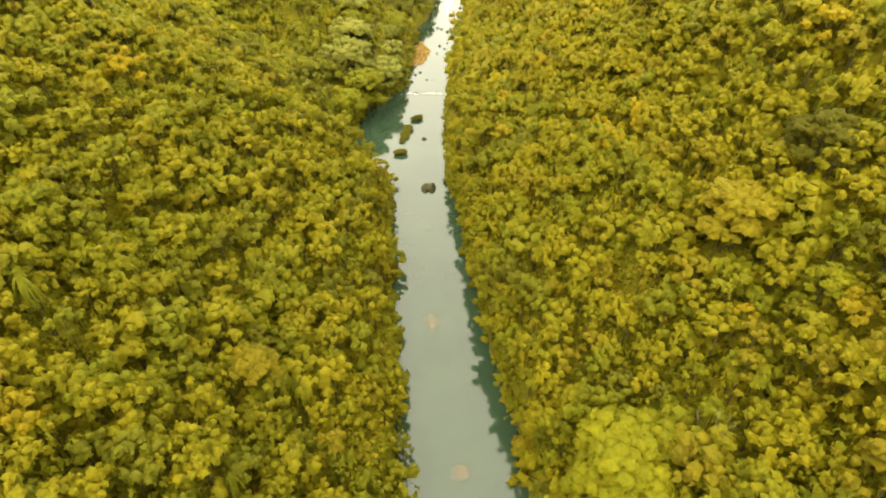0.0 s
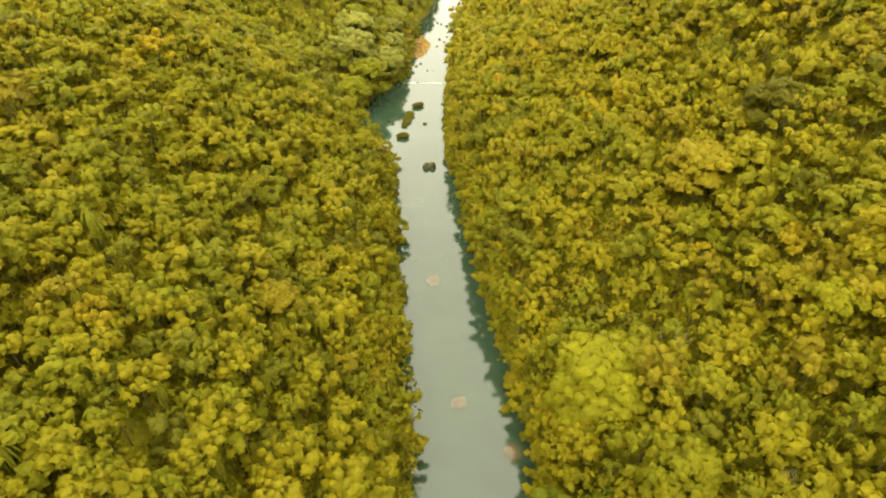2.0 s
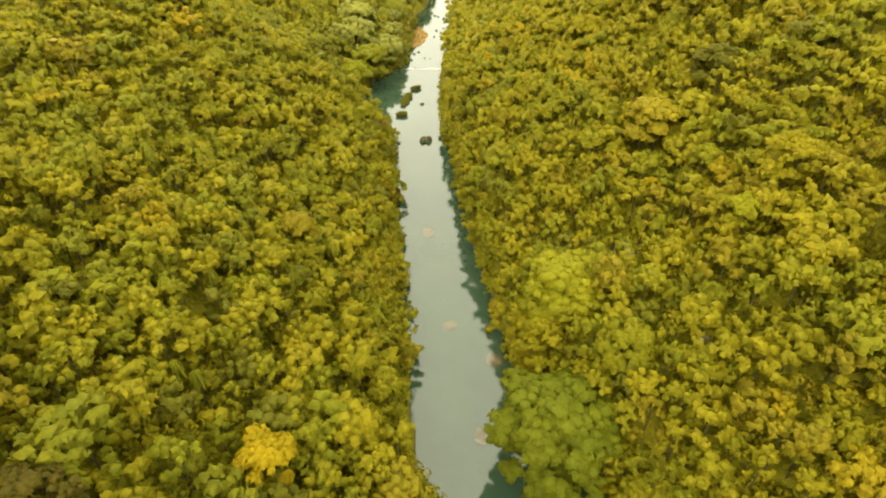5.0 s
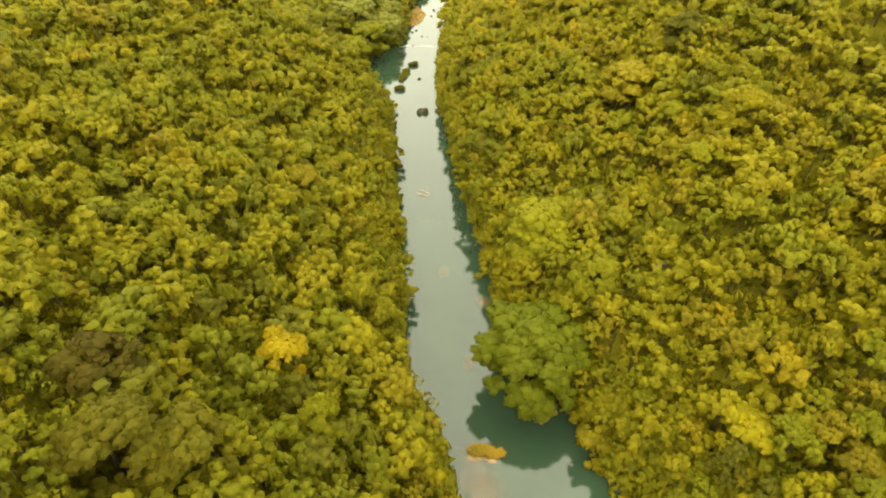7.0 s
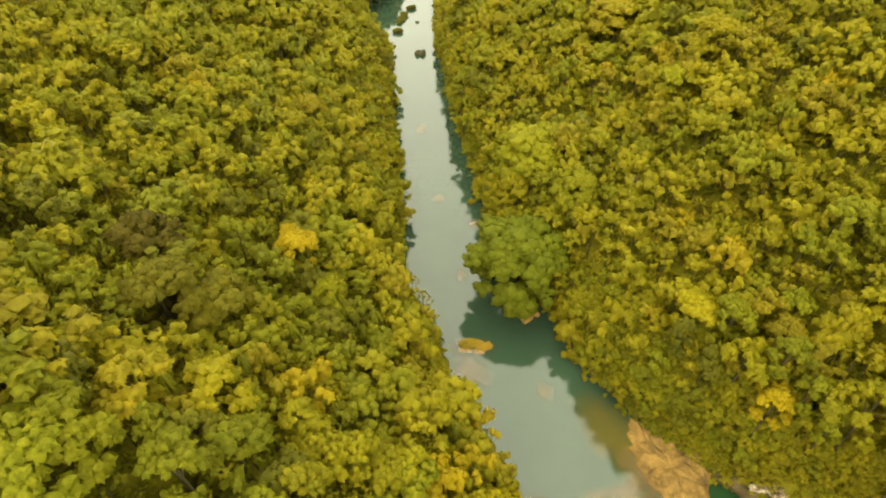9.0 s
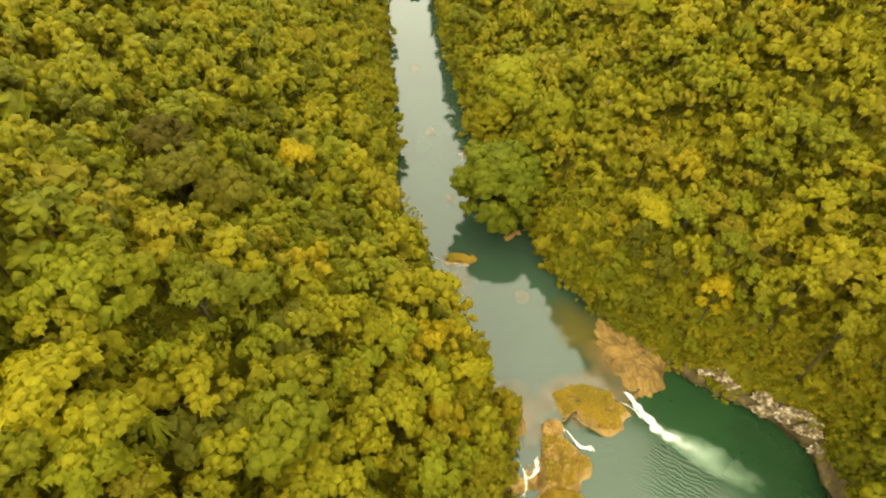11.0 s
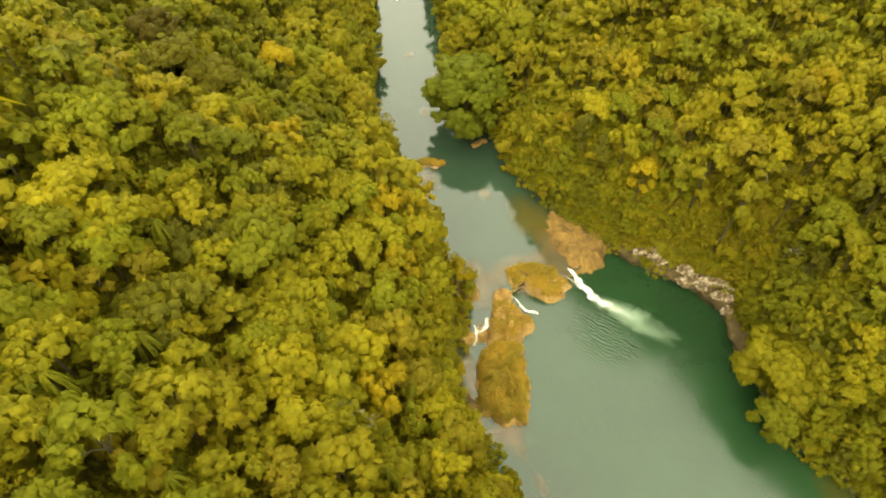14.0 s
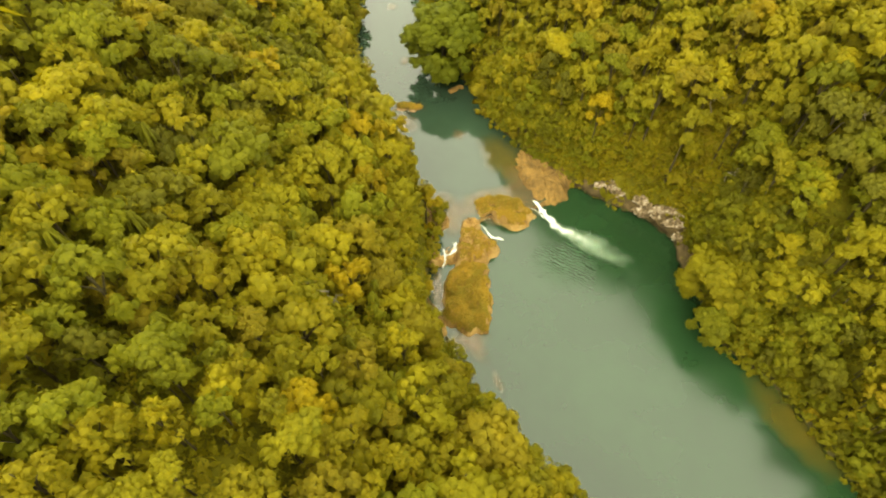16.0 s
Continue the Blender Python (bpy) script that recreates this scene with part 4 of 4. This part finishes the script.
# ---- rocks, dam and white water ----
def blob(bm, cx, cy, base, length, width, tall, turn, seed, nu=40, nv=9, rough=0.22, power=2.6):
    """A low uneven mound: rings from rim to top."""
    r = np.random.RandomState(seed)
    ph = r.uniform(0, 6.28, 6)
    ct, st = math.cos(turn), math.sin(turn)
    rings = []
    for v in range(nv):
        f = v / (nv - 1)
        rad, h = math.cos(f * 1.5) ** 0.8, math.sin(f * 1.5708) ** (1 / power * 1.6)
        ring = []
        for u in range(nu):
            a = u / nu * 6.28318
            w = 1 + rough * (0.5 * math.sin(2 * a + ph[0]) + 0.4 * math.sin(3 * a + ph[1]) + 0.3 * math.sin(5 * a + ph[2]) + 0.16 * math.sin(9 * a + ph[3]) + 0.12 * math.sin(14 * a + ph[4]))
            x, y = length * rad * w * math.cos(a), width * rad * w * math.sin(a)
            x, y = cx + x * ct - y * st, cy + x * st + y * ct
            z = base + tall * h + (noise.noise(Vector((x * 0.6, y * 0.6, seed))) * 0.30 + noise.noise(Vector((x * 1.7, y * 1.7, seed))) * 0.16) * tall * (0.3 + f)
            ring.append(bm.verts.new((x, y, z)))
        rings.append(ring)
    for a, b in zip(rings, rings[1:]):
        for k in range(nu):
            bm.faces.new((a[k], a[(k + 1) % nu], b[(k + 1) % nu], b[k]))
    bm.faces.new(rings[-1])
    return bm


def smooth_loop(points, n):
    """A rounded closed line through the corners of a plan outline."""
    p = np.array(points, float)
    k = len(p)
    out = []
    for i in range(n):
        u = i / n * k
        j, f = int(u) % k, u - int(u)
        a, b, c, d = p[j - 1], p[j], p[(j + 1) % k], p[(j + 2) % k]
        out.append(0.5 * (2 * b + (c - a) * f + (2 * a - 5 * b + 4 * c - d) * f * f + (3 * b - a - 3 * c + d) * f ** 3))
    return np.array(out)


def ledge(bm, outline, base, tall, seed, n=96, rings=13, crag=0.30, lump=1.0):
    """A rock ledge over a plan outline: ragged steep rim, lumpy top."""
    rim = smooth_loop(outline, n)
    if np.sum(rim[:, 0] * np.roll(rim[:, 1], -1) - np.roll(rim[:, 0], -1) * rim[:, 1]) < 0:
        rim = rim[::-1]
    mid = rim.mean(0)
    loops = []
    for r in range(rings):
        f = r / (rings - 1)
        keep = 1 - f ** 1.15 * 0.97
        up = min(1.0, f * 2.6) ** 0.75
        loop = []
        for i, (x, y) in enumerate(rim):
            w = 1 + crag * 0.6 * noise.noise(Vector((x * 0.45, y * 0.45, seed))) + crag * 0.22 * noise.noise(Vector((x * 1.3, y * 1.3, seed)))
            px, py = mid[0] + (x - mid[0]) * keep * w, mid[1] + (y - mid[1]) * keep * w
            h = 0.55 + 0.45 * up + lump * (0.6 * noise.noise(Vector((px * 0.4, py * 0.4, seed))) + 0.42 * noise.noise(Vector((px * 1.1, py * 1.1, seed))) + 0.12 * noise.noise(Vector((px * 2.6, py * 2.6, seed))))
            loop.append(bm.verts.new((px, py, base + tall * up * h)))
        loops.append(loop)
    for a, b in zip(loops, loops[1:]):
        for k in range(n):
            bm.faces.new((a[k], a[(k + 1) % n], b[(k + 1) % n], b[k]))
    bm.faces.new(loops[-1])
    return bm


def dam_rock(name, label, outline, base, tall, grass, mat, seed):
    top = tagged(new(name), label, "rock", "rock dam")
    bm = ledge(bmesh.new(), outline, base, tall, seed, lump=0.55 if mat is M_LEDGE else 1.0)
    bm.normal_update()
    if grass:
        part("grass", tufts(bmesh.new(), bm, grass[0], seed, grass[1], grass[2]), M_GRASS, top, "ochre and green grass tufts")
    part("rock", bm, mat, top)
    return top


def tufts(bm, source, count, seed, low, tall):
    """Grass tufts: bent pointed blades on the upward faces of a mound."""
    r = np.random.RandomState(seed)
    faces = [f for f in source.faces if f.normal.z > 0.35 and f.calc_center_median().z > low]
    if not faces:
        return bm
    area = np.array([f.calc_area() for f in faces])
    for k in r.choice(len(faces), count, p=area / area.sum()):
        f = faces[k]
        vs = [v.co for v in f.verts][:4]
        a, b = r.uniform(0, 1, 2)
        p = vs[0].lerp(vs[1], a).lerp(vs[3 % len(vs)].lerp(vs[2], a), b)
        for j in range(3):
            an, h = r.uniform(0, 6.28), tall * r.uniform(0.5, 1.3)
            way, side = Vector((math.cos(an), math.sin(an), 0)), Vector((-math.sin(an), math.cos(an), 0)) * 0.09
            m, e = p + way * h * 0.35 + Vector((0, 0, h * 0.75)), p + way * h * 0.95 + Vector((0, 0, h * 0.55))
            bm.faces.new([bm.verts.new(c) for c in (p - side, p + side, m + side, m - side)])
            bm.faces.new([bm.verts.new(c) for c in (m - side, m + side, e)])
    return bm


def mound(name, label, pieces, grass, mat, seed, category="rock", group="rock dam"):
    base = tagged(new(name), label, category, group)
    bm = bmesh.new()
    for k, p in enumerate(pieces):
        blob(bm, *p, seed + k)
    bm.normal_update()
    if grass:
        green = mat is M_BOULDER
        part("grass", tufts(bmesh.new(), bm, grass[0], seed, grass[1], grass[2]), M_LEAF["moss"] if green else M_GRASS, base, "low green plants" if green else "ochre and green grass tufts")
    bm.free()
    for k, p in enumerate(pieces):
        bm = blob(bmesh.new(), *p, seed + k)
        for f in bm.faces:
            f.smooth = True
        part("rock", bm, mat, base)
    return base


dam_rock("rock_ledge", "bare orange-tan rock ledge running into the pool beside a chute",
         [(31.8, -11), (31.0, -18.5), (32.8, -23.6), (35.2, -27.2), (38.7, -27.3), (41.9, -24), (44.2, -18.5), (38.5, -12)], -1.0, 2.2, None, M_LEDGE, 31)
dam_rock("rock_mound", "rounded ochre rock mound with short dry grass in the river",
         [(22.4, -26.3), (21.2, -29), (22.4, -31), (24.2, -30.9), (25.8, -29.7), (26.8, -31.3), (28.6, -32.6), (31.3, -33.3), (34.9, -30.5), (34.2, -27.6), (31.4, -25), (25.6, -24.6)], -1.0, 2.1, (1900, 0.5, 0.28), M_TUFA, 41)
dam_rock("rock_saddle", "low brown rock saddle joining two mounds of the dam",
         [(20.4, -31.3), (22.6, -30.6), (24.0, -31.2), (24.0, -32.8), (22.4, -34.4), (20.2, -34.4)], -1.0, 1.75, None, M_TUFA, 47)
dam_rock("rock_mound", "brown knobbly rock mound beside a thin white chute",
         [(20.3, -32.8), (22.8, -32.8), (25.5, -35.4), (27.4, -37.6), (25.8, -40.4), (22, -42.5), (18.9, -41.3), (19.4, -36)], -1.0, 2.4, (700, 1.0, 0.26), M_TUFA, 51)
dam_rock("rock_mound", "long grassy ochre mound between the pool and the side channel",
         [(19, -41), (22.4, -40.2), (25.2, -41.6), (25.1, -44.5), (25.4, -50.5), (24.2, -54.4), (20.4, -55.2), (17.6, -53.6), (16.7, -49.9), (17.4, -44)], -1.0, 2.6, (6500, 0.0, 0.26), M_TUFA, 55)
dam_rock("rock_shelf", "low tan rock shelf at the foot of the wooded bank",
         [(12, -25), (15.2, -26), (17.8, -28.5), (19.0, -31.5), (18.6, -34), (16.6, -35), (15.5, -37.5), (12, -37)], -0.6, 1.2, None, M_LEDGE, 61)
dam_rock("flat_rock", "low wet brown flat rock under the side fall",
         [(12.5, -38.2), (16.5, -37.8), (19.8, -37.0), (19.8, -40.5), (17, -41.6), (12.5, -42)], -1.0, 1.3, None, M_TUFA, 63)
dam_rock("rock_shelf", "low pale rock shelf at the end of the side channel",
         [(13.5, -46), (15.4, -49), (17.0, -51.4), (18.2, -55.2), (16, -57), (13.5, -53)], -1.1, 1.0, None, M_LEDGE, 66)
islet = mound("islet", "small ochre grassy islet with a sandy rim in the calm river", [(8.7, 2.4, -0.25, 2.2, 1.25, 1.0, -0.1), (10.9, 1.8, -0.25, 1.6, 0.95, 0.85, 0.2)], (620, 0.5, 0.4), M_LEDGE, 71, "islet", "")
part("sand_rim", blob(bmesh.new(), 8.4, 1.9, -0.22, 4.3, 2.0, 0.62, -0.1, 74), M_SAND, islet, "pale tan sandy rim")
mound("boulder", "orange-tan boulder at the water's edge under the umbrella-shaped tree", [(19.4, 8.6, -0.4, 1.6, 0.9, 1.5, 0.9), (20.8, 9.6, -0.4, 1.2, 0.8, 1.2, 0.4)], None, M_LEDGE, 79, group="river boulders")
mound("boulder", "dark flat boulder standing in the upper river", [(-4.1, 132.4, -0.5, 1.9, 1.3, 2.4, 0.2)], None, M_BOULDER, 81, group="river boulders")
mound("boulder", "dark rock with grass on top in the upper river", [(-13.3, 154.0, -0.5, 1.7, 1.3, 1.6, 0.2)], (420, 0.3, 0.9), M_BOULDER, 82, group="river boulders")
mound("islet", "low rocky islet with green plants in the upper river", [(-12.6, 167.5, -0.5, 1.3, 3.2, 1.3, -0.15), (-12.0, 172.5, -0.5, 1.5, 2.2, 1.5, 0.3), (-13.4, 163.5, -0.5, 0.9, 1.6, 1.1, 0.1)], (700, 0.3, 0.8), M_BOULDER, 83, "islet", "")
mound("boulder", "dark rock with tufts of grass in the upper river", [(-9.4, 181.0, -0.5, 1.9, 1.1, 1.4, 0.2), (-8.6, 182.2, -0.5, 1.1, 1.0, 1.3, 0.9)], (420, 0.3, 0.9), M_BOULDER, 84, group="river boulders")
mound("boulder", "small dark rock in the upper river", [(-6.3, 165.0, -0.4, 0.9, 0.8, 1.3, 0.2)], None, M_BOULDER, 85, group="river boulders")


def shallows(x, y, z, length, width, turn, fall=1.3, mat=M_SILT, label="pale silt bar showing through shallow water"):
    """A bar just below the surface: a low lens of clear water over silt, thinning out towards its rim."""
    n, rings = 40, 9
    ct, st = math.cos(turn), math.sin(turn)
    verts, thick, faces = [(x, y, z + 0.03)], [1.0], []
    for r in range(1, rings + 1):
        f = r / rings
        for k in range(n):
            a = k / n * 6.28318
            w = f * (1 + 0.25 * noise.noise(Vector((math.cos(a) * 1.5 + x, math.sin(a) * 1.5 + y, 0))))
            u, v = length * w * math.cos(a), width * w * math.sin(a)
            verts.append((x + u * ct - v * st, y + u * st + v * ct, z + 0.03 - 0.025 * f))
            thick.append(1 - f ** fall)
    for k in range(n):
        faces.append((0, 1 + k, 1 + (k + 1) % n))
    for r in range(rings - 1):
        for k in range(n):
            a, b = 1 + r * n + k, 1 + r * n + (k + 1) % n
            faces.append((a, a + n, b + n, b))
    ob = link_mesh("silt_bar", verts, faces, [mat], smooth=True)
    ob.data.attributes.new("thick", "FLOAT", "POINT").data.foreach_set("value", thick)
    tagged(ob, label, "silt bar", "silt bars under water")


for n, row in enumerate([(2.9, 46, UPPER, 2.0, 2.2, 0), (-2.3, 78.8, UPPER, 2.0, 3.2, 0), (8.3, -3.4, UPPER, 3.8, 5.0, 0.2), (20.5, -7.1, UPPER, 1.7, 2.2, 0),
            (22.4, -57.4, LOWER, 1.9, 4.0, 0.45), (25.4, -63.3, LOWER, 0.9, 2.4, 0.35), (7.4, 20, UPPER, 1.4, 2.4, 0), (11.0, 36.5, UPPER, 2.0, 2.4, 0), (8.6, 2.0, UPPER, 5.2, 2.6, 0),
            (28.0, -27.4, UPPER, 8.6, 5.4, 0.0, 3.5), (17.0, -29.5, UPPER, 4.6, 7.0, 0.4, 2.5), (16.1, -47.0, LOWER, 1.5, 8.0, 0.03, 2.0), (20.5, -56.0, LOWER, 5.0, 3.2, 0.3)]):
    shallows(row[0], row[1], row[2] + 0.006 * n, *row[3:])
shallows(29.8, -15.5, UPPER + 0.11, 10.5, 5.0, -1.1, 2.0, M_WEED, "weedy ochre shallows along the wooded bank")
shallows(33.0, -21.0, UPPER + 0.15, 6.0, 3.5, -1.0, 1.6, M_SILT)
shallows(68.2, -69.8, LOWER, 10.5, 4.2, -1.12, 1.7, M_WEED, "weedy ochre shallows along the wooded bank")


def foam(name, label, rows, mat, across=9, swell=0.12, ragged=1.0):
    """White water along a line: rows of x, y, z, half width, thickness."""
    rows = np.array(rows, float)
    t = np.linspace(0, len(rows) - 1, 60)
    line = np.stack([np.interp(t, np.arange(len(rows)), rows[:, k]) for k in range(5)], 1)
    way = np.gradient(line[:, :2], axis=0)
    way /= np.linalg.norm(way, axis=1, keepdims=True) + 1e-9
    verts, thick, faces = [], [], []
    for i, (x, y, z, w, th) in enumerate(line):
        w *= 1 + 0.7 * ragged * noise.noise(Vector((x * 1.3, y * 1.3, 5.0)))
        off = 0.5 * ragged * w * noise.noise(Vector((x * 0.9, y * 0.9, 8.0)))
        x, y = x - way[i, 1] * off, y + way[i, 0] * off
        for k in range(across):
            u = k / (across - 1) * 2 - 1
            px, py = x - way[i, 1] * w * u, y + way[i, 0] * w * u
            verts.append((px, py, z + swell * (1 - u * u) * (0.6 + noise.noise(Vector((px, py, 3.0))))))
            thick.append(th * (1 - abs(u) ** 2.5) if ragged > 0.5 else th - 0.6 * abs(u) ** 2)
    for i in range(len(line) - 1):
        for k in range(across - 1):
            a = i * across + k
            faces.append((a, a + 1, a + across + 1, a + across))
    ob = link_mesh(name, verts, faces, [mat], smooth=True)
    at = ob.data.attributes.new("thick", "FLOAT", "POINT")
    at.data.foreach_set("value", thick)
    return tagged(ob, label, "white water", kind="stuff")


foam("cascade", "white water pouring through the gap in the rock dam", [(34.2, -26.2, 0.45, 0.25, 0.45), (35.0, -27.0, 0.42, 0.4, 0.8), (35.7, -28.2, 0.10, 0.55, 0.9), (36.7, -29.8, -0.38, 0.85, 0.8), (38.4, -32.2, -0.46, 1.05, 0.66), (40.8, -34.1, -0.48, 1.2, 0.52), (43.4, -35.9, -0.49, 1.35, 0.30), (46.2, -37.9, -0.49, 1.5, 0.0)], M_FOAM)
foam("drifting_foam", "pale green foam drifting into the deep pool", [(36.4, -30.0, -0.53, 0.9, 0.0), (38.8, -32.6, -0.53, 1.8, 0.24), (42.0, -34.8, -0.53, 2.6, 0.34), (45.0, -36.9, -0.53, 3.2, 0.24), (48.0, -39.2, -0.53, 3.6, 0.10), (51.0, -41.8, -0.53, 3.8, -0.04), (54, -44.5, -0.53, 3.8, -0.3)], M_PLUME, across=15, swell=0.01, ragged=0.3)
foam("cascade", "thin trickle joining the main chute over the mound's tip", [(33.1, -28.1, 0.5, 0.1, 0.3), (34.3, -28.6, 0.4, 0.16, 0.5), (35.4, -29.4, 0.1, 0.25, 0.6), (36.2, -30.4, -0.3, 0.3, 0.5)], M_FOAM, swell=0.05)
foam("cascade", "thin white chute between two rock mounds", [(23.2, -32.3, 0.5, 0.1, 0.4), (24.3, -32.8, 0.4, 0.13, 0.55), (25.1, -33.8, 0.1, 0.2, 0.6), (25.9, -34.9, -0.3, 0.42, 0.65), (27.5, -35.2, -0.45, 0.5, 0.55), (29.1, -35.7, -0.48, 0.35, 0.15)], M_FOAM, swell=0.05)
foam("cascade", "small white fall into the side channel", [(16.4, -37.1, 0.5, 0.12, 0.4), (17.0, -38.3, 0.62, 0.16, 0.5), (17.5, -39.6, 0.55, 0.3, 0.65), (17.2, -41.1, 0.1, 0.36, 0.6), (16.9, -42.6, -0.47, 0.28, 0.2)], M_FOAM, swell=0.05)
foam("cascade", "short white fall spilling over the rock mound's side", [(19.4, -36.6, 0.75, 0.2, 0.3), (19.2, -37.6, 0.7, 0.55, 0.6), (19.0, -38.7, 0.5, 0.6, 0.65), (18.3, -39.5, 0.6, 0.3, 0.55), (17.5, -40.0, 0.5, 0.25, 0.5)], M_FOAM, swell=0.05)
foam("rapids", "white broken water over the upper rapids", [(-17, 205.0, 0.42, 0.8, 0.3), (-13, 206.8, 0.42, 1.1, 0.5), (-9, 206.0, 0.42, 0.9, 0.35), (-4, 206.8, 0.42, 1.2, 0.5), (1, 206.0, 0.42, 1.0, 0.45)], M_FOAM)
foam("rapids", "long white rapids far up the river", [(-6, 210, 0.5, 4.0, 0.05), (-3, 240, 0.5, 5.0, 0.12), (1, 272, 0.5, 5.0, 0.16), (0, 310, 0.5, 7.0, 0.3), (3, 350, 0.5, 6.0, 0.4), (6, 400, 0.5, 5.0, 0.4)], M_FOAM)
dam_rock("rock_shelf", "low orange grassy rock shelf beside the upper rapids",
         [(-13.7, 235), (-8.5, 240.8), (-5.2, 257), (-6.3, 272), (-10.6, 283), (-18, 268), (-19, 240)], -0.4, 1.1, (700, 0.45, 0.4), M_TUFA, 95)
for n, (x, y, r) in enumerate([(-9.9, 231.9, 0.9), (-11.8, 228.8, 1.1), (-6.8, 222.4, 0.7), (-4.1, 222.4, 0.6), (-2.8, 258.9, 0.8), (-1.6, 271.1, 0.9), (0.7, 266.4, 0.8), (2.2, 276, 0.8), (-0.7, 301.8, 1.1), (2.3, 297, 1.2), (3.9, 304, 1.0), (-2.7, 304.4, 1.2), (-10.5, 207.5, 0.8), (-15.0, 184.0, 1.2)]):
    mound("boulder", "small dark wet rock among the upper rapids", [(x, y, -0.3, r * 0.8, r * 0.6, r * 0.7 + 0.5, n * 1.1)], None, M_BOULDER, 400 + n, group="rapids rocks")


def cliff():
    """Undercut limestone bank along the far side of the pool."""
    ys = np.arange(-44, -21, 0.45)
    xs = np.interp(ys, RIGHT_Y, RIGHT_X) - 0.6
    nz, verts, faces = 16, [], []
    for i, (x, y) in enumerate(zip(xs, ys)):
        for k in range(nz):
            f = k / (nz - 1)
            z = -1.2 + f * (4.6 + 1.8 * noise.noise(Vector((x * 0.3, y * 0.3, 9))))
            o = 1.3 * math.sin(min(1, f * 1.15) * 3.1) ** 1.4 - 2.4 * f ** 3 + noise.noise(Vector((x * 0.5, y * 0.5, z * 0.7))) * 0.9 + noise.noise(Vector((x * 1.6, y * 1.6, z * 1.8))) * 0.45
            verts.append((x - o * 0.75, y - o * 0.6, z))
    for i in range(len(xs) - 1):
        for k in range(nz - 1):
            a = i * nz + k
            faces.append((a, a + nz, a + nz + 1, a + 1))
    ob = link_mesh("cliff", verts, faces, [M_CLIFF], smooth=True)
    tagged(ob, "low undercut rock bank stained brown above the pool", "cliff", kind="structure")


cliff()
rng = random.Random(12)
for x, y, z, s in [(47.4, -24.2, 2.8, 0.9), (48.8, -25.1, 3.3, 1.5), (50.3, -26.4, 2.2, 1.1), (53.6, -29.1, 3.6, 1.45), (54.8, -30.5, 2.5, 1.5), (56.2, -31.7, 2.2, 1.2),
                   (57.4, -31.6, 3.8, 1.1), (58.5, -32.3, 4.2, 1.1), (58.9, -34.0, 2.7, 1.3), (59.6, -36.2, 1.5, 1.2)]:
    bm = bmesh.new()
    bmesh.ops.create_icosphere(bm, subdivisions=4, radius=1)
    k = rng.uniform(0, 50)
    cuts = [(Vector((rng.uniform(-1, 1), rng.uniform(-1, 1), rng.uniform(-0.6, 1))).normalized(), rng.uniform(0.45, 0.9)) for _ in range(14)]
    turn, long, low = rng.uniform(-0.5, 0.5) + 0.6, rng.uniform(1.0, 1.5), rng.uniform(0.75, 1.1)
    for v in bm.verts:
        reach = min([1.3] + [d / max(0.05, v.co.dot(w)) for w, d in cuts])
        n = noise.noise(v.co * 2.5 + Vector((k, 0, 0))) * 0.36 + noise.noise(v.co * 6 + Vector((k, 0, 0))) * 0.24
        p = Vector((v.co.x * long, v.co.y * 0.8, v.co.z * low)) * s * (reach + n)
        v.co = Vector((p.x * math.cos(turn) + p.y * math.sin(turn), p.y * math.cos(turn) - p.x * math.sin(turn), p.z + 0.25 * p.x))
    me = bpy.data.meshes.new("limestone_rock")
    bm.to_mesh(me)
    bm.free()
    me.materials.append(M_LIME)
    ob = new("limestone_rock", me)
    ob.location = (x, y, z)
    tagged(ob, "bare whitish limestone outcrop on the pool's wooded bank", "rock", "limestone outcrops")
